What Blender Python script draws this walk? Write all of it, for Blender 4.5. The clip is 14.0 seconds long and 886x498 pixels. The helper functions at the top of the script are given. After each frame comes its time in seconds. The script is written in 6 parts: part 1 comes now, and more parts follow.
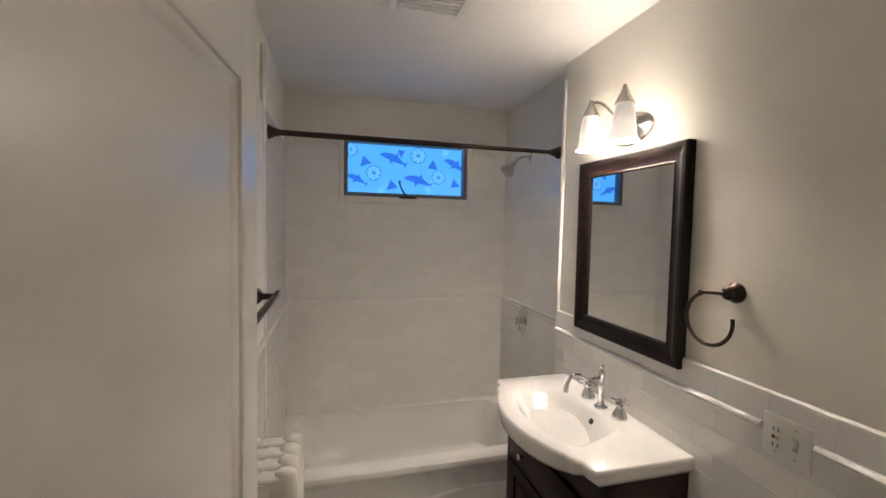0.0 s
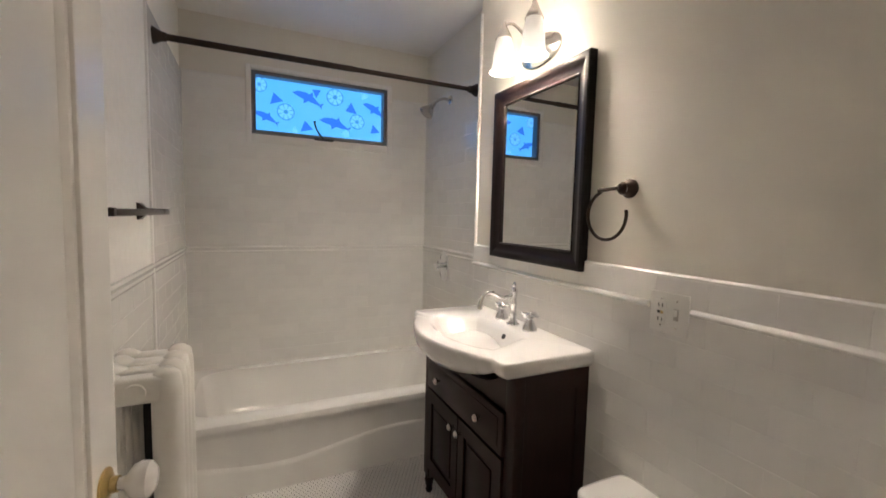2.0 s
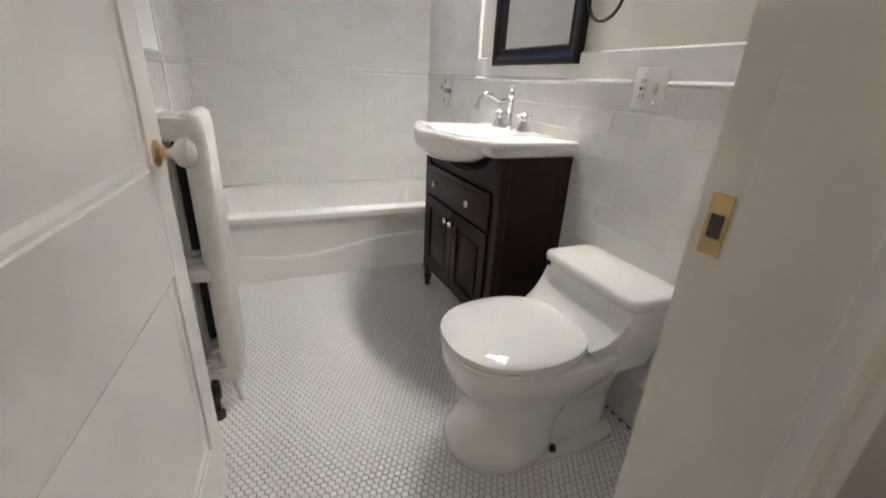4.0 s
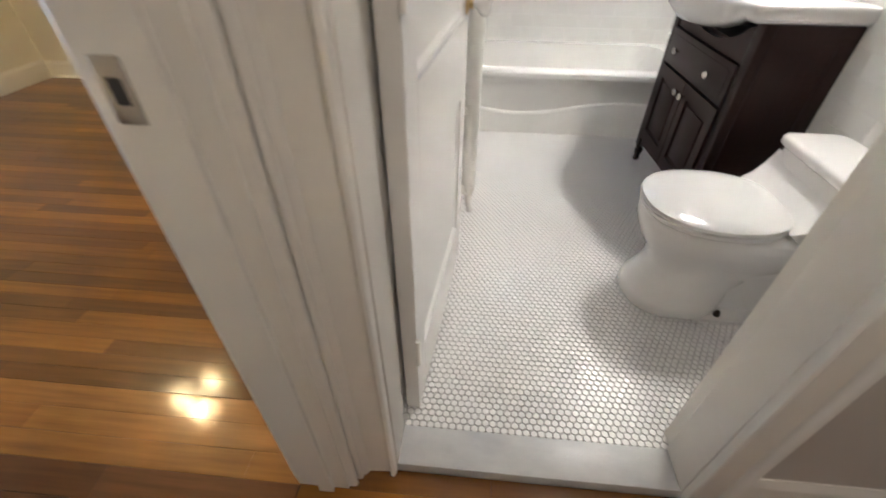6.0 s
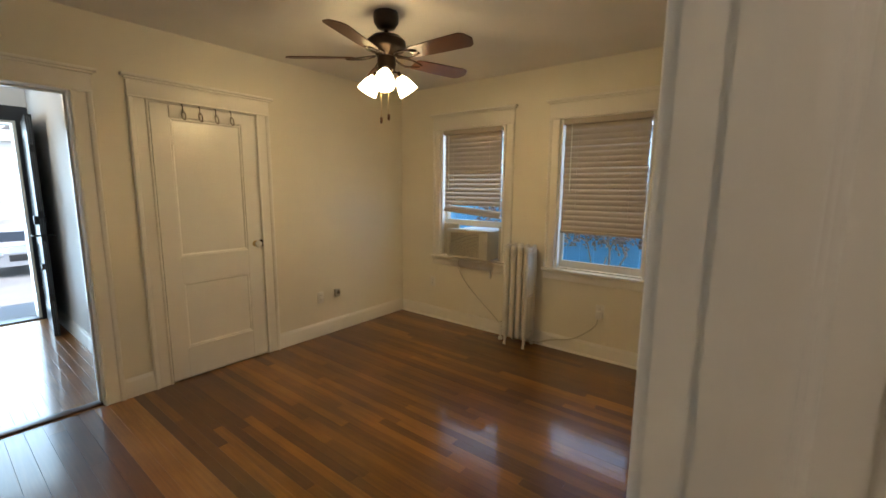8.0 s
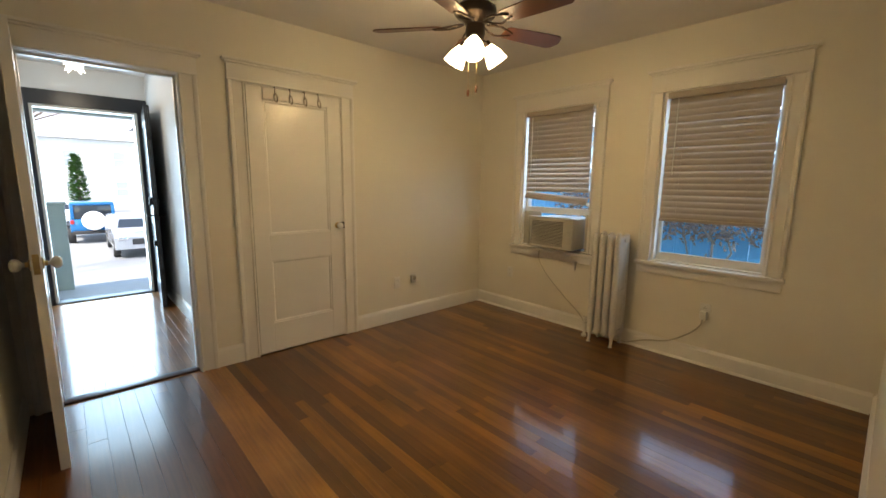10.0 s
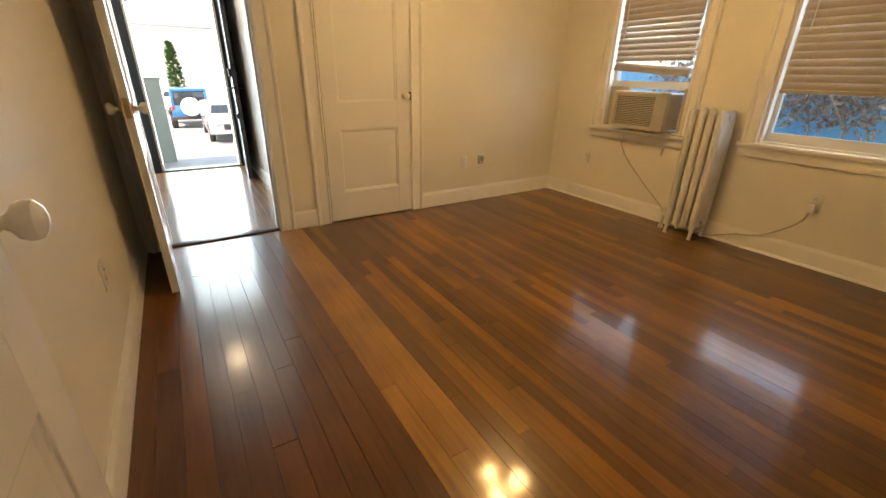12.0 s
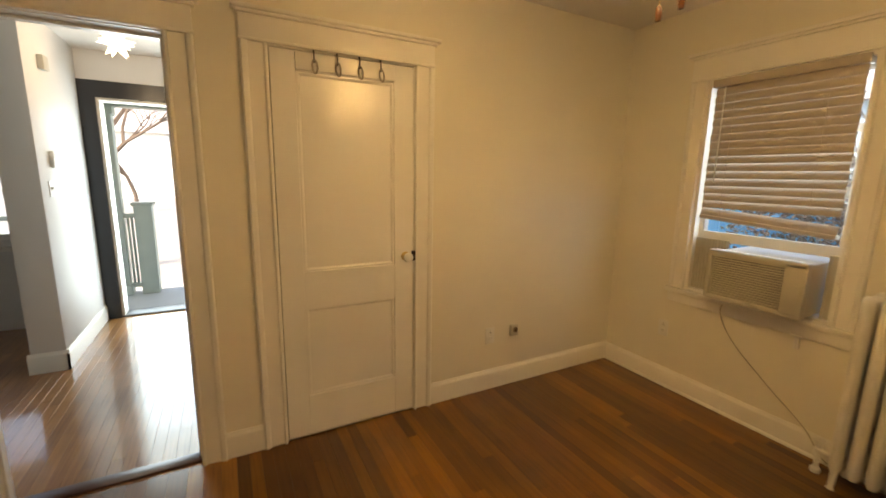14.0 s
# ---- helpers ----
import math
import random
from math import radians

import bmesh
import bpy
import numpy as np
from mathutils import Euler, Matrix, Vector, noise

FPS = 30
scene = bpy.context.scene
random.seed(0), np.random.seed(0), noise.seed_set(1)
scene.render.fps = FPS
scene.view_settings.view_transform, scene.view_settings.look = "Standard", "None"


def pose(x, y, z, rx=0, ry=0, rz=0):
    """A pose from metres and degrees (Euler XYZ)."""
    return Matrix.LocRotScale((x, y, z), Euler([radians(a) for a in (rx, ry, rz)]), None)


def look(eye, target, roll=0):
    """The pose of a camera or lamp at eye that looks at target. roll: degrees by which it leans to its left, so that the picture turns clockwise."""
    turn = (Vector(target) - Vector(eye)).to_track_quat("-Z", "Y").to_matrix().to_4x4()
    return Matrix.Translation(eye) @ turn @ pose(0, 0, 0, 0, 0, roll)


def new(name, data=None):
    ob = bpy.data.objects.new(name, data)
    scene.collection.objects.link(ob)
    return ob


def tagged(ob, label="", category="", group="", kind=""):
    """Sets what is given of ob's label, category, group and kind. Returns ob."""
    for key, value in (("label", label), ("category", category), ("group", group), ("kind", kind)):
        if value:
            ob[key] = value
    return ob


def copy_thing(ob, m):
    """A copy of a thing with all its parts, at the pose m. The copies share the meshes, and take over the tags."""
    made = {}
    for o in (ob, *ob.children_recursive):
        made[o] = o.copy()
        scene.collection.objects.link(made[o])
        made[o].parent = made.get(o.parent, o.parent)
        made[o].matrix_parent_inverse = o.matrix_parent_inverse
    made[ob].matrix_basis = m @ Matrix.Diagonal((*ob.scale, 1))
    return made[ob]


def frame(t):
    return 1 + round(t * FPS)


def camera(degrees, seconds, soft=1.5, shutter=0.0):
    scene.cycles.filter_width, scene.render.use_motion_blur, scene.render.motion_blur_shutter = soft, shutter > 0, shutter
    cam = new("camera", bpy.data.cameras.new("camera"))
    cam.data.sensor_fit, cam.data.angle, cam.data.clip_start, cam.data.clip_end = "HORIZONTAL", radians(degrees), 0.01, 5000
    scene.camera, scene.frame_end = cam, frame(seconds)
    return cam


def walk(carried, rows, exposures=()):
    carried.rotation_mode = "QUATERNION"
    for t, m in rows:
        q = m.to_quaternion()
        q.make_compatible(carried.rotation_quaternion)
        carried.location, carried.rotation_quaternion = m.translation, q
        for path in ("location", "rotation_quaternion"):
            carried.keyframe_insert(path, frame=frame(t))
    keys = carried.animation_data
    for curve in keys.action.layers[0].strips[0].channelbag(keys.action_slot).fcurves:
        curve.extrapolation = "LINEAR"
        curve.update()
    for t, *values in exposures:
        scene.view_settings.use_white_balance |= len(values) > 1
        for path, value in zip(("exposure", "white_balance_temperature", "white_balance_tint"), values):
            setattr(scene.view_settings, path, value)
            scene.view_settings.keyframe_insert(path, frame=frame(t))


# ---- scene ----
cam = camera(94.2, 14.0, 1.5, 0.3)
PATH = [
    (0, (0.236, 0.064, 1.608), (0.755, 1.993, 1.498), 1.1),
    (0.5, (0.269, 0.081, 1.539), (0.848, 1.994, 1.463), 1.2),
    (1, (0.29, 0.075, 1.436), (0.941, 1.965, 1.378), 1.4),
    (1.5, (0.309, 0.059, 1.408), (1.051, 1.915, 1.325), 1.5),
    (2, (0.308, 0.062, 1.334), (1.144, 1.872, 1.174), 1.4),
    (2.2, (0.295, 0.056, 1.297), (1.163, 1.847, 1.098), 1.4),
    (4.3, (0.286, -0.211, 1.033), (0.968, 1.437, 0.128), 2.6),
    (4.5, (0.273, -0.264, 1.006), (0.852, 1.362, -0.003), 2.8),
    (5, (0.269, -0.332, 0.969), (0.585, 1.226, -0.244), 2.3),
    (5.5, (0.263, -0.357, 0.978), (0.355, 1.135, -0.351), 1.5),
    (6, (0.151, -0.458, 1.114), (0.019, 1.076, -0.163), 0.5),
    (6.5, (0.056, -0.613, 1.262), (-0.429, 1.081, 0.316), -0.1),
    (7, (-0.006, -0.728, 1.379), (-0.807, 0.994, 0.75), 0.1),
    (7.5, (-0.05, -0.722, 1.419), (-1.104, 0.93, 1.022), 0.2),
    (8, (-0.147, -0.651, 1.453), (-1.363, 0.909, 1.155), 0.5),
    (8.2, (-0.174, -0.614, 1.452), (-1.442, 0.907, 1.178), 0.6),
    (10.3, (-0.309, -0.606, 1.298), (-1.791, 0.687, 0.936), 1.0),
    (10.5, (-0.307, -0.609, 1.272), (-1.801, 0.654, 0.857), 1.1),
    (11, (-0.286, -0.616, 1.201), (-1.811, 0.554, 0.648), 1.1),
    (11.5, (-0.269, -0.602, 1.154), (-1.811, 0.47, 0.466), 1.1),
    (12, (-0.276, -0.547, 1.134), (-1.833, 0.436, 0.353), 1.0),
    (12.5, (-0.355, -0.386, 1.233), (-1.937, 0.548, 0.441), 0.9),
    (13, (-0.572, -0.213, 1.366), (-2.218, 0.713, 0.707), 0.7),
    (13.5, (-0.899, -0.049, 1.424), (-2.604, 0.879, 0.94), 0.8),
    (14, (-1.332, 0.179, 1.438), (-3.069, 1.106, 1.084), 1.0),
]
walk(cam, [(t, look(eye, target, roll)) for t, eye, target, roll in PATH],
     exposures=[(0, 3.12, 6800, 14), (2.2, 3.42, 6800, 14), (4.3, 3.97, 5900, 10), (5.5, 4.36, 5900, 10), (6.0, 4.35, 5900, 10), (6.5, 4.08, 5800, 10), (7.5, 3.62, 6800, 11), (8.2, 3.60, 6750, 10),
                (10.3, 3.74, 6900, 11), (11.5, 4.06, 8500, 16), (12.5, 4.12, 9000, 17), (14, 3.78, 9600, 17)])

# ---- sky, sun and lamps ----
world = bpy.data.worlds.new("sky")
scene.world = world
world.use_nodes = True
wn, wl = world.node_tree.nodes, world.node_tree.links
sky = wn.new("ShaderNodeTexSky")
sky.sky_type, sky.sun_disc = "NISHITA", False
sky.sun_elevation, sky.sun_rotation = radians(48), radians(145)
wn["Background"].inputs["Strength"].default_value = 0.065
wl.new(sky.outputs["Color"], wn["Background"].inputs["Color"])

sun = new("sun", bpy.data.lights.new("sun", "SUN"))
sun.data.energy, sun.data.angle, sun.data.color = 0.8, radians(6), (1, 0.96, 0.9)
sun.matrix_world = pose(0, 0, 20, 42, 0, 35)


def bulb(name, at, energy, color, radius=0.03):
    d = bpy.data.lights.new(name, "POINT")
    d.energy, d.color, d.shadow_soft_size = energy, color, radius
    ob = new(name, d)
    ob.location = at
    return ob


def opening(name, at, turn, width, height, energy, color):
    """The sky's light entering by an opening; it shines along its own -z."""
    d = bpy.data.lights.new(name, "AREA")
    d.shape, d.size, d.size_y, d.energy, d.color = "RECTANGLE", width, height, energy, color
    ob = new(name, d)
    ob.matrix_world = pose(*at, *turn)
    return ob


opening("daylight_front_door", (-6.56, -0.355, 1.02), (90, 0, -90), 0.82, 2.0, 3.0, (0.50, 0.76, 1.0))
opening("daylight_window", (-2.565, 2.962, 1.54), (-90, 0, 0), 0.70, 0.92, 0.6, (0.50, 0.72, 1.0))
opening("daylight_window", (-1.245, 2.962, 1.39), (-90, 0, 0), 0.70, 1.20, 0.32, (0.50, 0.72, 1.0))
WARM = (1.0, 0.70, 0.30)
BATHWHITE = (1.0, 0.90, 0.785)

# ---- materials ----


def material(name, color, rough=0.5, metal=0.0, color2=None, scale=8.0, detail=4.0, amount=0.5, bump=0.0, bump_scale=60.0, coat=0.0,
             stretch=(1, 1, 1), per_object=0.0, fine=None, spec=0.5, rough_var=0.0):
    """A surface with two scales of variation in colour, uneven gloss and fine relief."""
    m = bpy.data.materials.new(name)
    m.use_nodes = True
    nt = m.node_tree
    b = nt.nodes["Principled BSDF"]
    b.inputs["Roughness"].default_value, b.inputs["Metallic"].default_value = rough, metal
    b.inputs["Coat Weight"].default_value, b.inputs["Coat Roughness"].default_value = coat, 0.08
    b.inputs["Specular IOR Level"].default_value = spec
    c = (*color, 1)
    tc = nt.nodes.new("ShaderNodeTexCoord")
    mp = nt.nodes.new("ShaderNodeMapping")
    mp.inputs["Scale"].default_value = stretch
    nt.links.new(tc.outputs["Object"], mp.inputs["Vector"])
    n = nt.nodes.new("ShaderNodeTexNoise")
    n.inputs["Scale"].default_value, n.inputs["Detail"].default_value = scale, detail
    nt.links.new(mp.outputs["Vector"], n.inputs["Vector"])
    ramp = nt.nodes.new("ShaderNodeMapRange")
    ramp.inputs["From Min"].default_value, ramp.inputs["From Max"].default_value = 0.3, 0.7
    nt.links.new(n.outputs["Fac"], ramp.inputs["Value"])
    mix = nt.nodes.new("ShaderNodeMix")
    mix.data_type = "RGBA"
    c2 = (*(color2 or tuple(v * 0.9 for v in color)), 1)
    mix.inputs["A"].default_value, mix.inputs["B"].default_value = c, c2
    mul = nt.nodes.new("ShaderNodeMath")
    mul.operation = "MULTIPLY"
    mul.inputs[1].default_value = amount
    nt.links.new(ramp.outputs["Result"], mul.inputs[0])
    nt.links.new(mul.outputs[0], mix.inputs["Factor"])
    out = mix.outputs["Result"]
    if per_object:
        info = nt.nodes.new("ShaderNodeObjectInfo")
        hsv = nt.nodes.new("ShaderNodeHueSaturation")
        vr = nt.nodes.new("ShaderNodeMapRange")
        vr.inputs["To Min"].default_value, vr.inputs["To Max"].default_value = 1 - per_object, 1 + per_object
        nt.links.new(info.outputs["Random"], vr.inputs["Value"])
        nt.links.new(vr.outputs["Result"], hsv.inputs["Value"])
        nt.links.new(out, hsv.inputs["Color"])
        out = hsv.outputs["Color"]
    nt.links.new(out, b.inputs["Base Color"])
    if rough_var:
        rr = nt.nodes.new("ShaderNodeMapRange")
        rr.inputs["To Min"].default_value, rr.inputs["To Max"].default_value = max(0.02, rough - rough_var), rough + rough_var
        nt.links.new(n.outputs["Fac"], rr.inputs["Value"])
        nt.links.new(rr.outputs["Result"], b.inputs["Roughness"])
    if bump:
        n2 = nt.nodes.new("ShaderNodeTexNoise")
        n2.inputs["Scale"].default_value, n2.inputs["Detail"].default_value = bump_scale, 3
        nt.links.new(mp.outputs["Vector"], n2.inputs["Vector"])
        bp = nt.nodes.new("ShaderNodeBump")
        bp.inputs["Strength"].default_value, bp.inputs["Distance"].default_value = bump, 0.01
        nt.links.new(n2.outputs["Fac"], bp.inputs["Height"])
        nt.links.new(bp.outputs["Normal"], b.inputs["Normal"])
    return m


def glowing(name, color, strength):
    m = bpy.data.materials.new(name)
    m.use_nodes = True
    b = m.node_tree.nodes["Principled BSDF"]
    b.inputs["Base Color"].default_value = (0.9, 0.88, 0.84, 1)
    b.inputs["Emission Color"].default_value = (*color, 1)
    b.inputs["Emission Strength"].default_value = strength
    b.inputs["Roughness"].default_value = 0.3
    return m


def glass(name, color=(0.95, 0.98, 1.0), rough=0.0):
    m = bpy.data.materials.new(name)
    m.use_nodes = True
    b = m.node_tree.nodes["Principled BSDF"]
    b.inputs["Base Color"].default_value = (*color, 1)
    b.inputs["Transmission Weight"].default_value = 1
    b.inputs["Roughness"].default_value, b.inputs["IOR"].default_value = rough, 1.45
    return m


wall_paint = material("wall_paint", (0.80, 0.765, 0.67), 0.42, color2=(0.77, 0.735, 0.64), scale=3, amount=0.4, bump=0.008, bump_scale=60, rough_var=0.03)
hall_paint = material("hall_paint", (0.74, 0.73, 0.72), 0.5, scale=3, amount=0.2, bump=0.008, bump_scale=60)
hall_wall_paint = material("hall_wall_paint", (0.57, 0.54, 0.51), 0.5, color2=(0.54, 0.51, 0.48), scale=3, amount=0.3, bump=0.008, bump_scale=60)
bath_paint = material("bath_paint", (0.70, 0.67, 0.60), 0.5, color2=(0.66, 0.63, 0.56), scale=3, bump=0.02, bump_scale=70)
ceiling_paint = material("ceiling_paint", (0.78, 0.76, 0.73), 0.7, scale=3, bump=0.06, bump_scale=40)
trim_paint = material("trim_paint", (0.82, 0.80, 0.75), 0.28, color2=(0.78, 0.76, 0.71), scale=5, amount=0.12, bump=0.003, bump_scale=60)
door_paint = material("door_paint", (0.82, 0.81, 0.78), 0.27, color2=(0.79, 0.78, 0.74), scale=4, amount=0.12, bump=0.003, bump_scale=60)
tile_white = material("tile_white", (0.80, 0.79, 0.76), 0.10, scale=12, amount=0.3, per_object=0.025, bump=0.02, bump_scale=20)
grout_white = material("grout_white", (0.80, 0.79, 0.76), 0.8, scale=40, bump=0.1)
grout_grey = material("grout_grey", (0.14, 0.13, 0.12), 0.85, color2=(0.27, 0.26, 0.245), scale=2.5, amount=0.8, bump=0.1)
hex_white = material("hex_white", (0.83, 0.82, 0.80), 0.33, scale=30, amount=0.4, per_object=0.03)
porcelain = material("porcelain", (0.80, 0.79, 0.77), 0.07, scale=6, amount=0.2, coat=0.4)
enamel = material("enamel", (0.86, 0.85, 0.82), 0.08, scale=5, amount=0.2, coat=0.3)
marble = material("marble", (0.58, 0.58, 0.57), 0.3, color2=(0.40, 0.41, 0.42), scale=9, detail=8, amount=0.6, stretch=(1, 2, 1))
mahogany = material("mahogany", (0.017, 0.0048, 0.0038), 0.42, color2=(0.026, 0.007, 0.0055), scale=14, stretch=(6, 6, 0.6), amount=0.9, spec=0.25)
espresso = material("espresso_wood", (0.006, 0.0036, 0.0034), 0.33, color2=(0.011, 0.0058, 0.0052), scale=14, stretch=(6, 6, 0.6), amount=0.9, spec=0.25)
bronze = material("bronze", (0.035, 0.026, 0.022), 0.35, 0.8, color2=(0.07, 0.045, 0.03), scale=25)
black_metal = material("black_metal", (0.02, 0.02, 0.022), 0.4, 0.3, scale=20)
black_paint = material("black_paint", (0.012, 0.013, 0.018), 0.3, scale=6, bump=0.03)
chrome = material("chrome", (0.75, 0.75, 0.76), 0.07, 1.0, scale=20, amount=0.2)
nickel = material("nickel", (0.55, 0.52, 0.48), 0.25, 1.0, scale=20, amount=0.3)
brass = material("brass", (0.62, 0.45, 0.20), 0.28, 1.0, color2=(0.42, 0.30, 0.14), scale=40, amount=0.7)
aluminium = material("aluminium", (0.13, 0.135, 0.14), 0.45, 0.5, scale=20)
radiator_white = material("radiator_white", (0.78, 0.77, 0.73), 0.28, color2=(0.70, 0.69, 0.64), scale=14, bump=0.12, bump_scale=40)
plastic_white = material("plastic_white", (0.80, 0.79, 0.75), 0.35, scale=10, amount=0.3)
plastic_dark = material("plastic_dark", (0.03, 0.03, 0.03), 0.5)
ac_plastic = material("ac_plastic", (0.52, 0.50, 0.44), 0.45, color2=(0.46, 0.44, 0.39), scale=12)
blind_white = material("blind_cream", (0.48, 0.42, 0.36), 0.5, scale=12, amount=0.4)
mirror_glass = material("mirror_glass", (0.86, 0.87, 0.87), 0.015, 1.0, amount=0.0)
wood_dark_blade = material("blade_wood", (0.10, 0.036, 0.015), 0.35, color2=(0.05, 0.017, 0.008), scale=10, stretch=(1, 8, 8))
pane_glass = glass("pane_glass")


def plank_material(name, light, dark, rough, coat=0.75):
    """Varnished boards: each board its own tone, grain along x."""
    m = bpy.data.materials.new(name)
    m.use_nodes = True
    nt = m.node_tree
    b = nt.nodes["Principled BSDF"]
    info, geo = nt.nodes.new("ShaderNodeObjectInfo"), nt.nodes.new("ShaderNodeNewGeometry")
    add = nt.nodes.new("ShaderNodeMath")
    add.operation = "ADD"
    nt.links.new(info.outputs["Random"], add.inputs[0])
    nt.links.new(geo.outputs["Random Per Island"], add.inputs[1])
    fr = nt.nodes.new("ShaderNodeMath")
    fr.operation = "FRACT"
    nt.links.new(add.outputs[0], fr.inputs[0])
    mix = nt.nodes.new("ShaderNodeValToRGB")
    e = mix.color_ramp.elements
    e[0].position, e[0].color = 0.0, (*dark, 1)
    e[1].position, e[1].color = 1.0, (*light, 1)
    mid = e.new(0.62)
    mid.color = (*[0.58 * d + 0.42 * l for d, l in zip(dark, light)], 1)
    nt.links.new(fr.outputs[0], mix.inputs["Fac"])
    mp = nt.nodes.new("ShaderNodeMapping")
    mp.inputs["Scale"].default_value = (2.2, 38, 20)
    nt.links.new(geo.outputs["Position"], mp.inputs["Vector"])
    grain = nt.nodes.new("ShaderNodeTexNoise")
    grain.inputs["Scale"].default_value, grain.inputs["Detail"].default_value = 1.6, 6
    nt.links.new(mp.outputs["Vector"], grain.inputs["Vector"])
    wear = nt.nodes.new("ShaderNodeTexNoise")
    wear.inputs["Scale"].default_value, wear.inputs["Detail"].default_value = 1.7, 5
    nt.links.new(geo.outputs["Position"], wear.inputs["Vector"])
    both = nt.nodes.new("ShaderNodeMath")
    both.operation = "MULTIPLY_ADD"
    both.inputs[1].default_value = 0.55
    nt.links.new(grain.outputs["Fac"], both.inputs[0])
    nt.links.new(wear.outputs["Fac"], both.inputs[2])
    vr = nt.nodes.new("ShaderNodeMapRange")
    vr.inputs["From Min"].default_value, vr.inputs["From Max"].default_value = 0.45, 1.1
    vr.inputs["To Min"].default_value, vr.inputs["To Max"].default_value = 0.50, 1.50
    nt.links.new(both.outputs[0], vr.inputs["Value"])
    hsv = nt.nodes.new("ShaderNodeHueSaturation")
    nt.links.new(mix.outputs["Color"], hsv.inputs["Color"])
    nt.links.new(vr.outputs["Result"], hsv.inputs["Value"])
    nt.links.new(hsv.outputs["Color"], b.inputs["Base Color"])
    rr = nt.nodes.new("ShaderNodeMapRange")
    rr.inputs["To Min"].default_value, rr.inputs["To Max"].default_value = 0.30, 0.38
    b.inputs["Coat Weight"].default_value, b.inputs["Coat Roughness"].default_value = coat, rough
    nt.links.new(wear.outputs["Fac"], rr.inputs["Value"])
    nt.links.new(rr.outputs["Result"], b.inputs["Roughness"])
    b.inputs["Specular IOR Level"].default_value = 0.25
    return m


oak = plank_material("oak_strips", (0.255, 0.103, 0.0105), (0.092, 0.032, 0.004), 0.115)
oak_pale = plank_material("pale_strips", (0.37, 0.165, 0.033), (0.28, 0.118, 0.024), 0.11)
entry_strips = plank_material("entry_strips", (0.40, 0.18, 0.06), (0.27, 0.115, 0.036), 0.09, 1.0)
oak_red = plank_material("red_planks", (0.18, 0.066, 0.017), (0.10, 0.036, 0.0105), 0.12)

# ---- mesh helpers ----


def box(bm, x0, x1, y0, y1, z0, z1, m=None):
    vs = [bm.verts.new((x, y, z)) for z in (z0, z1) for y in (y0, y1) for x in (x0, x1)]
    fs = [bm.faces.new([vs[i] for i in q]) for q in ((0, 2, 3, 1), (4, 5, 7, 6), (0, 1, 5, 4), (2, 6, 7, 3), (0, 4, 6, 2), (1, 3, 7, 5))]
    if m is not None:
        bmesh.ops.transform(bm, matrix=m, verts=vs)
    return vs, fs


def rbox(x0, x1, y0, y1, z0, z1, r=0.006, seg=2):
    """A box with rounded edges, in a bmesh of its own."""
    bm = bmesh.new()
    box(bm, x0, x1, y0, y1, z0, z1)
    bmesh.ops.bevel(bm, geom=bm.edges[:], offset=r, segments=seg, affect="EDGES", profile=0.5)
    return bm


def boxes(*rows):
    bm = bmesh.new()
    for r in rows:
        box(bm, *r)
    return bm


def join(*bms):
    out = bmesh.new()
    for b in bms:
        me = bpy.data.meshes.new("tmp")
        b.to_mesh(me)
        b.free()
        out.from_mesh(me)
        bpy.data.meshes.remove(me)
    return out


def moved(bm, m):
    bmesh.ops.transform(bm, matrix=m, verts=bm.verts)
    return bm


def lathe(profile, seg=24):
    """A turned body round z from rows of (radius, height)."""
    bm = bmesh.new()
    rings = []
    for r, z in profile:
        if r < 1e-5:
            rings.append([bm.verts.new((0, 0, z))])
        else:
            rings.append([bm.verts.new((r * math.cos(2 * math.pi * k / seg), r * math.sin(2 * math.pi * k / seg), z)) for k in range(seg)])
    for a, b in zip(rings, rings[1:]):
        for k in range(seg):
            j = (k + 1) % seg
            if len(a) == 1 and len(b) > 1:
                bm.faces.new((a[0], b[j], b[k]))
            elif len(b) == 1 and len(a) > 1:
                bm.faces.new((a[k], a[j], b[0]))
            elif len(a) > 1:
                bm.faces.new((a[k], a[j], b[j], b[k]))
    for ring, flip in ((rings[0], True), (rings[-1], False)):
        if len(ring) > 2:
            bm.faces.new(ring[::-1] if flip else ring)
    bmesh.ops.recalc_face_normals(bm, faces=bm.faces)
    return bm


def tube(points, r, seg=10, closed=False):
    """A round bar along points; r may be one radius or one a point."""
    bm = bmesh.new()
    pts = [Vector(p) for p in points]
    n = len(pts)
    rs = [r] * n if not hasattr(r, "__len__") else list(r)
    rings = []
    up = None
    for i, p in enumerate(pts):
        a = pts[(i - 1) % n] if (i > 0 or closed) else p
        b = pts[(i + 1) % n] if (i < n - 1 or closed) else p
        d = (b - a).normalized()
        if up is None:
            up = d.orthogonal().normalized()
        up = (up - d * up.dot(d)).normalized()
        side = d.cross(up)
        rings.append([bm.verts.new(p + rs[i] * (math.cos(2 * math.pi * k / seg) * up + math.sin(2 * math.pi * k / seg) * side)) for k in range(seg)])
    pairs = list(zip(rings, rings[1:])) + ([(rings[-1], rings[0])] if closed else [])
    for a, b in pairs:
        for k in range(seg):
            j = (k + 1) % seg
            bm.faces.new((a[k], a[j], b[j], b[k]))
    if not closed:
        bm.faces.new(rings[0][::-1])
        bm.faces.new(rings[-1])
    bmesh.ops.recalc_face_normals(bm, faces=bm.faces)
    return bm


def rod(a, b, r, seg=12):
    return tube([a, b], r, seg)


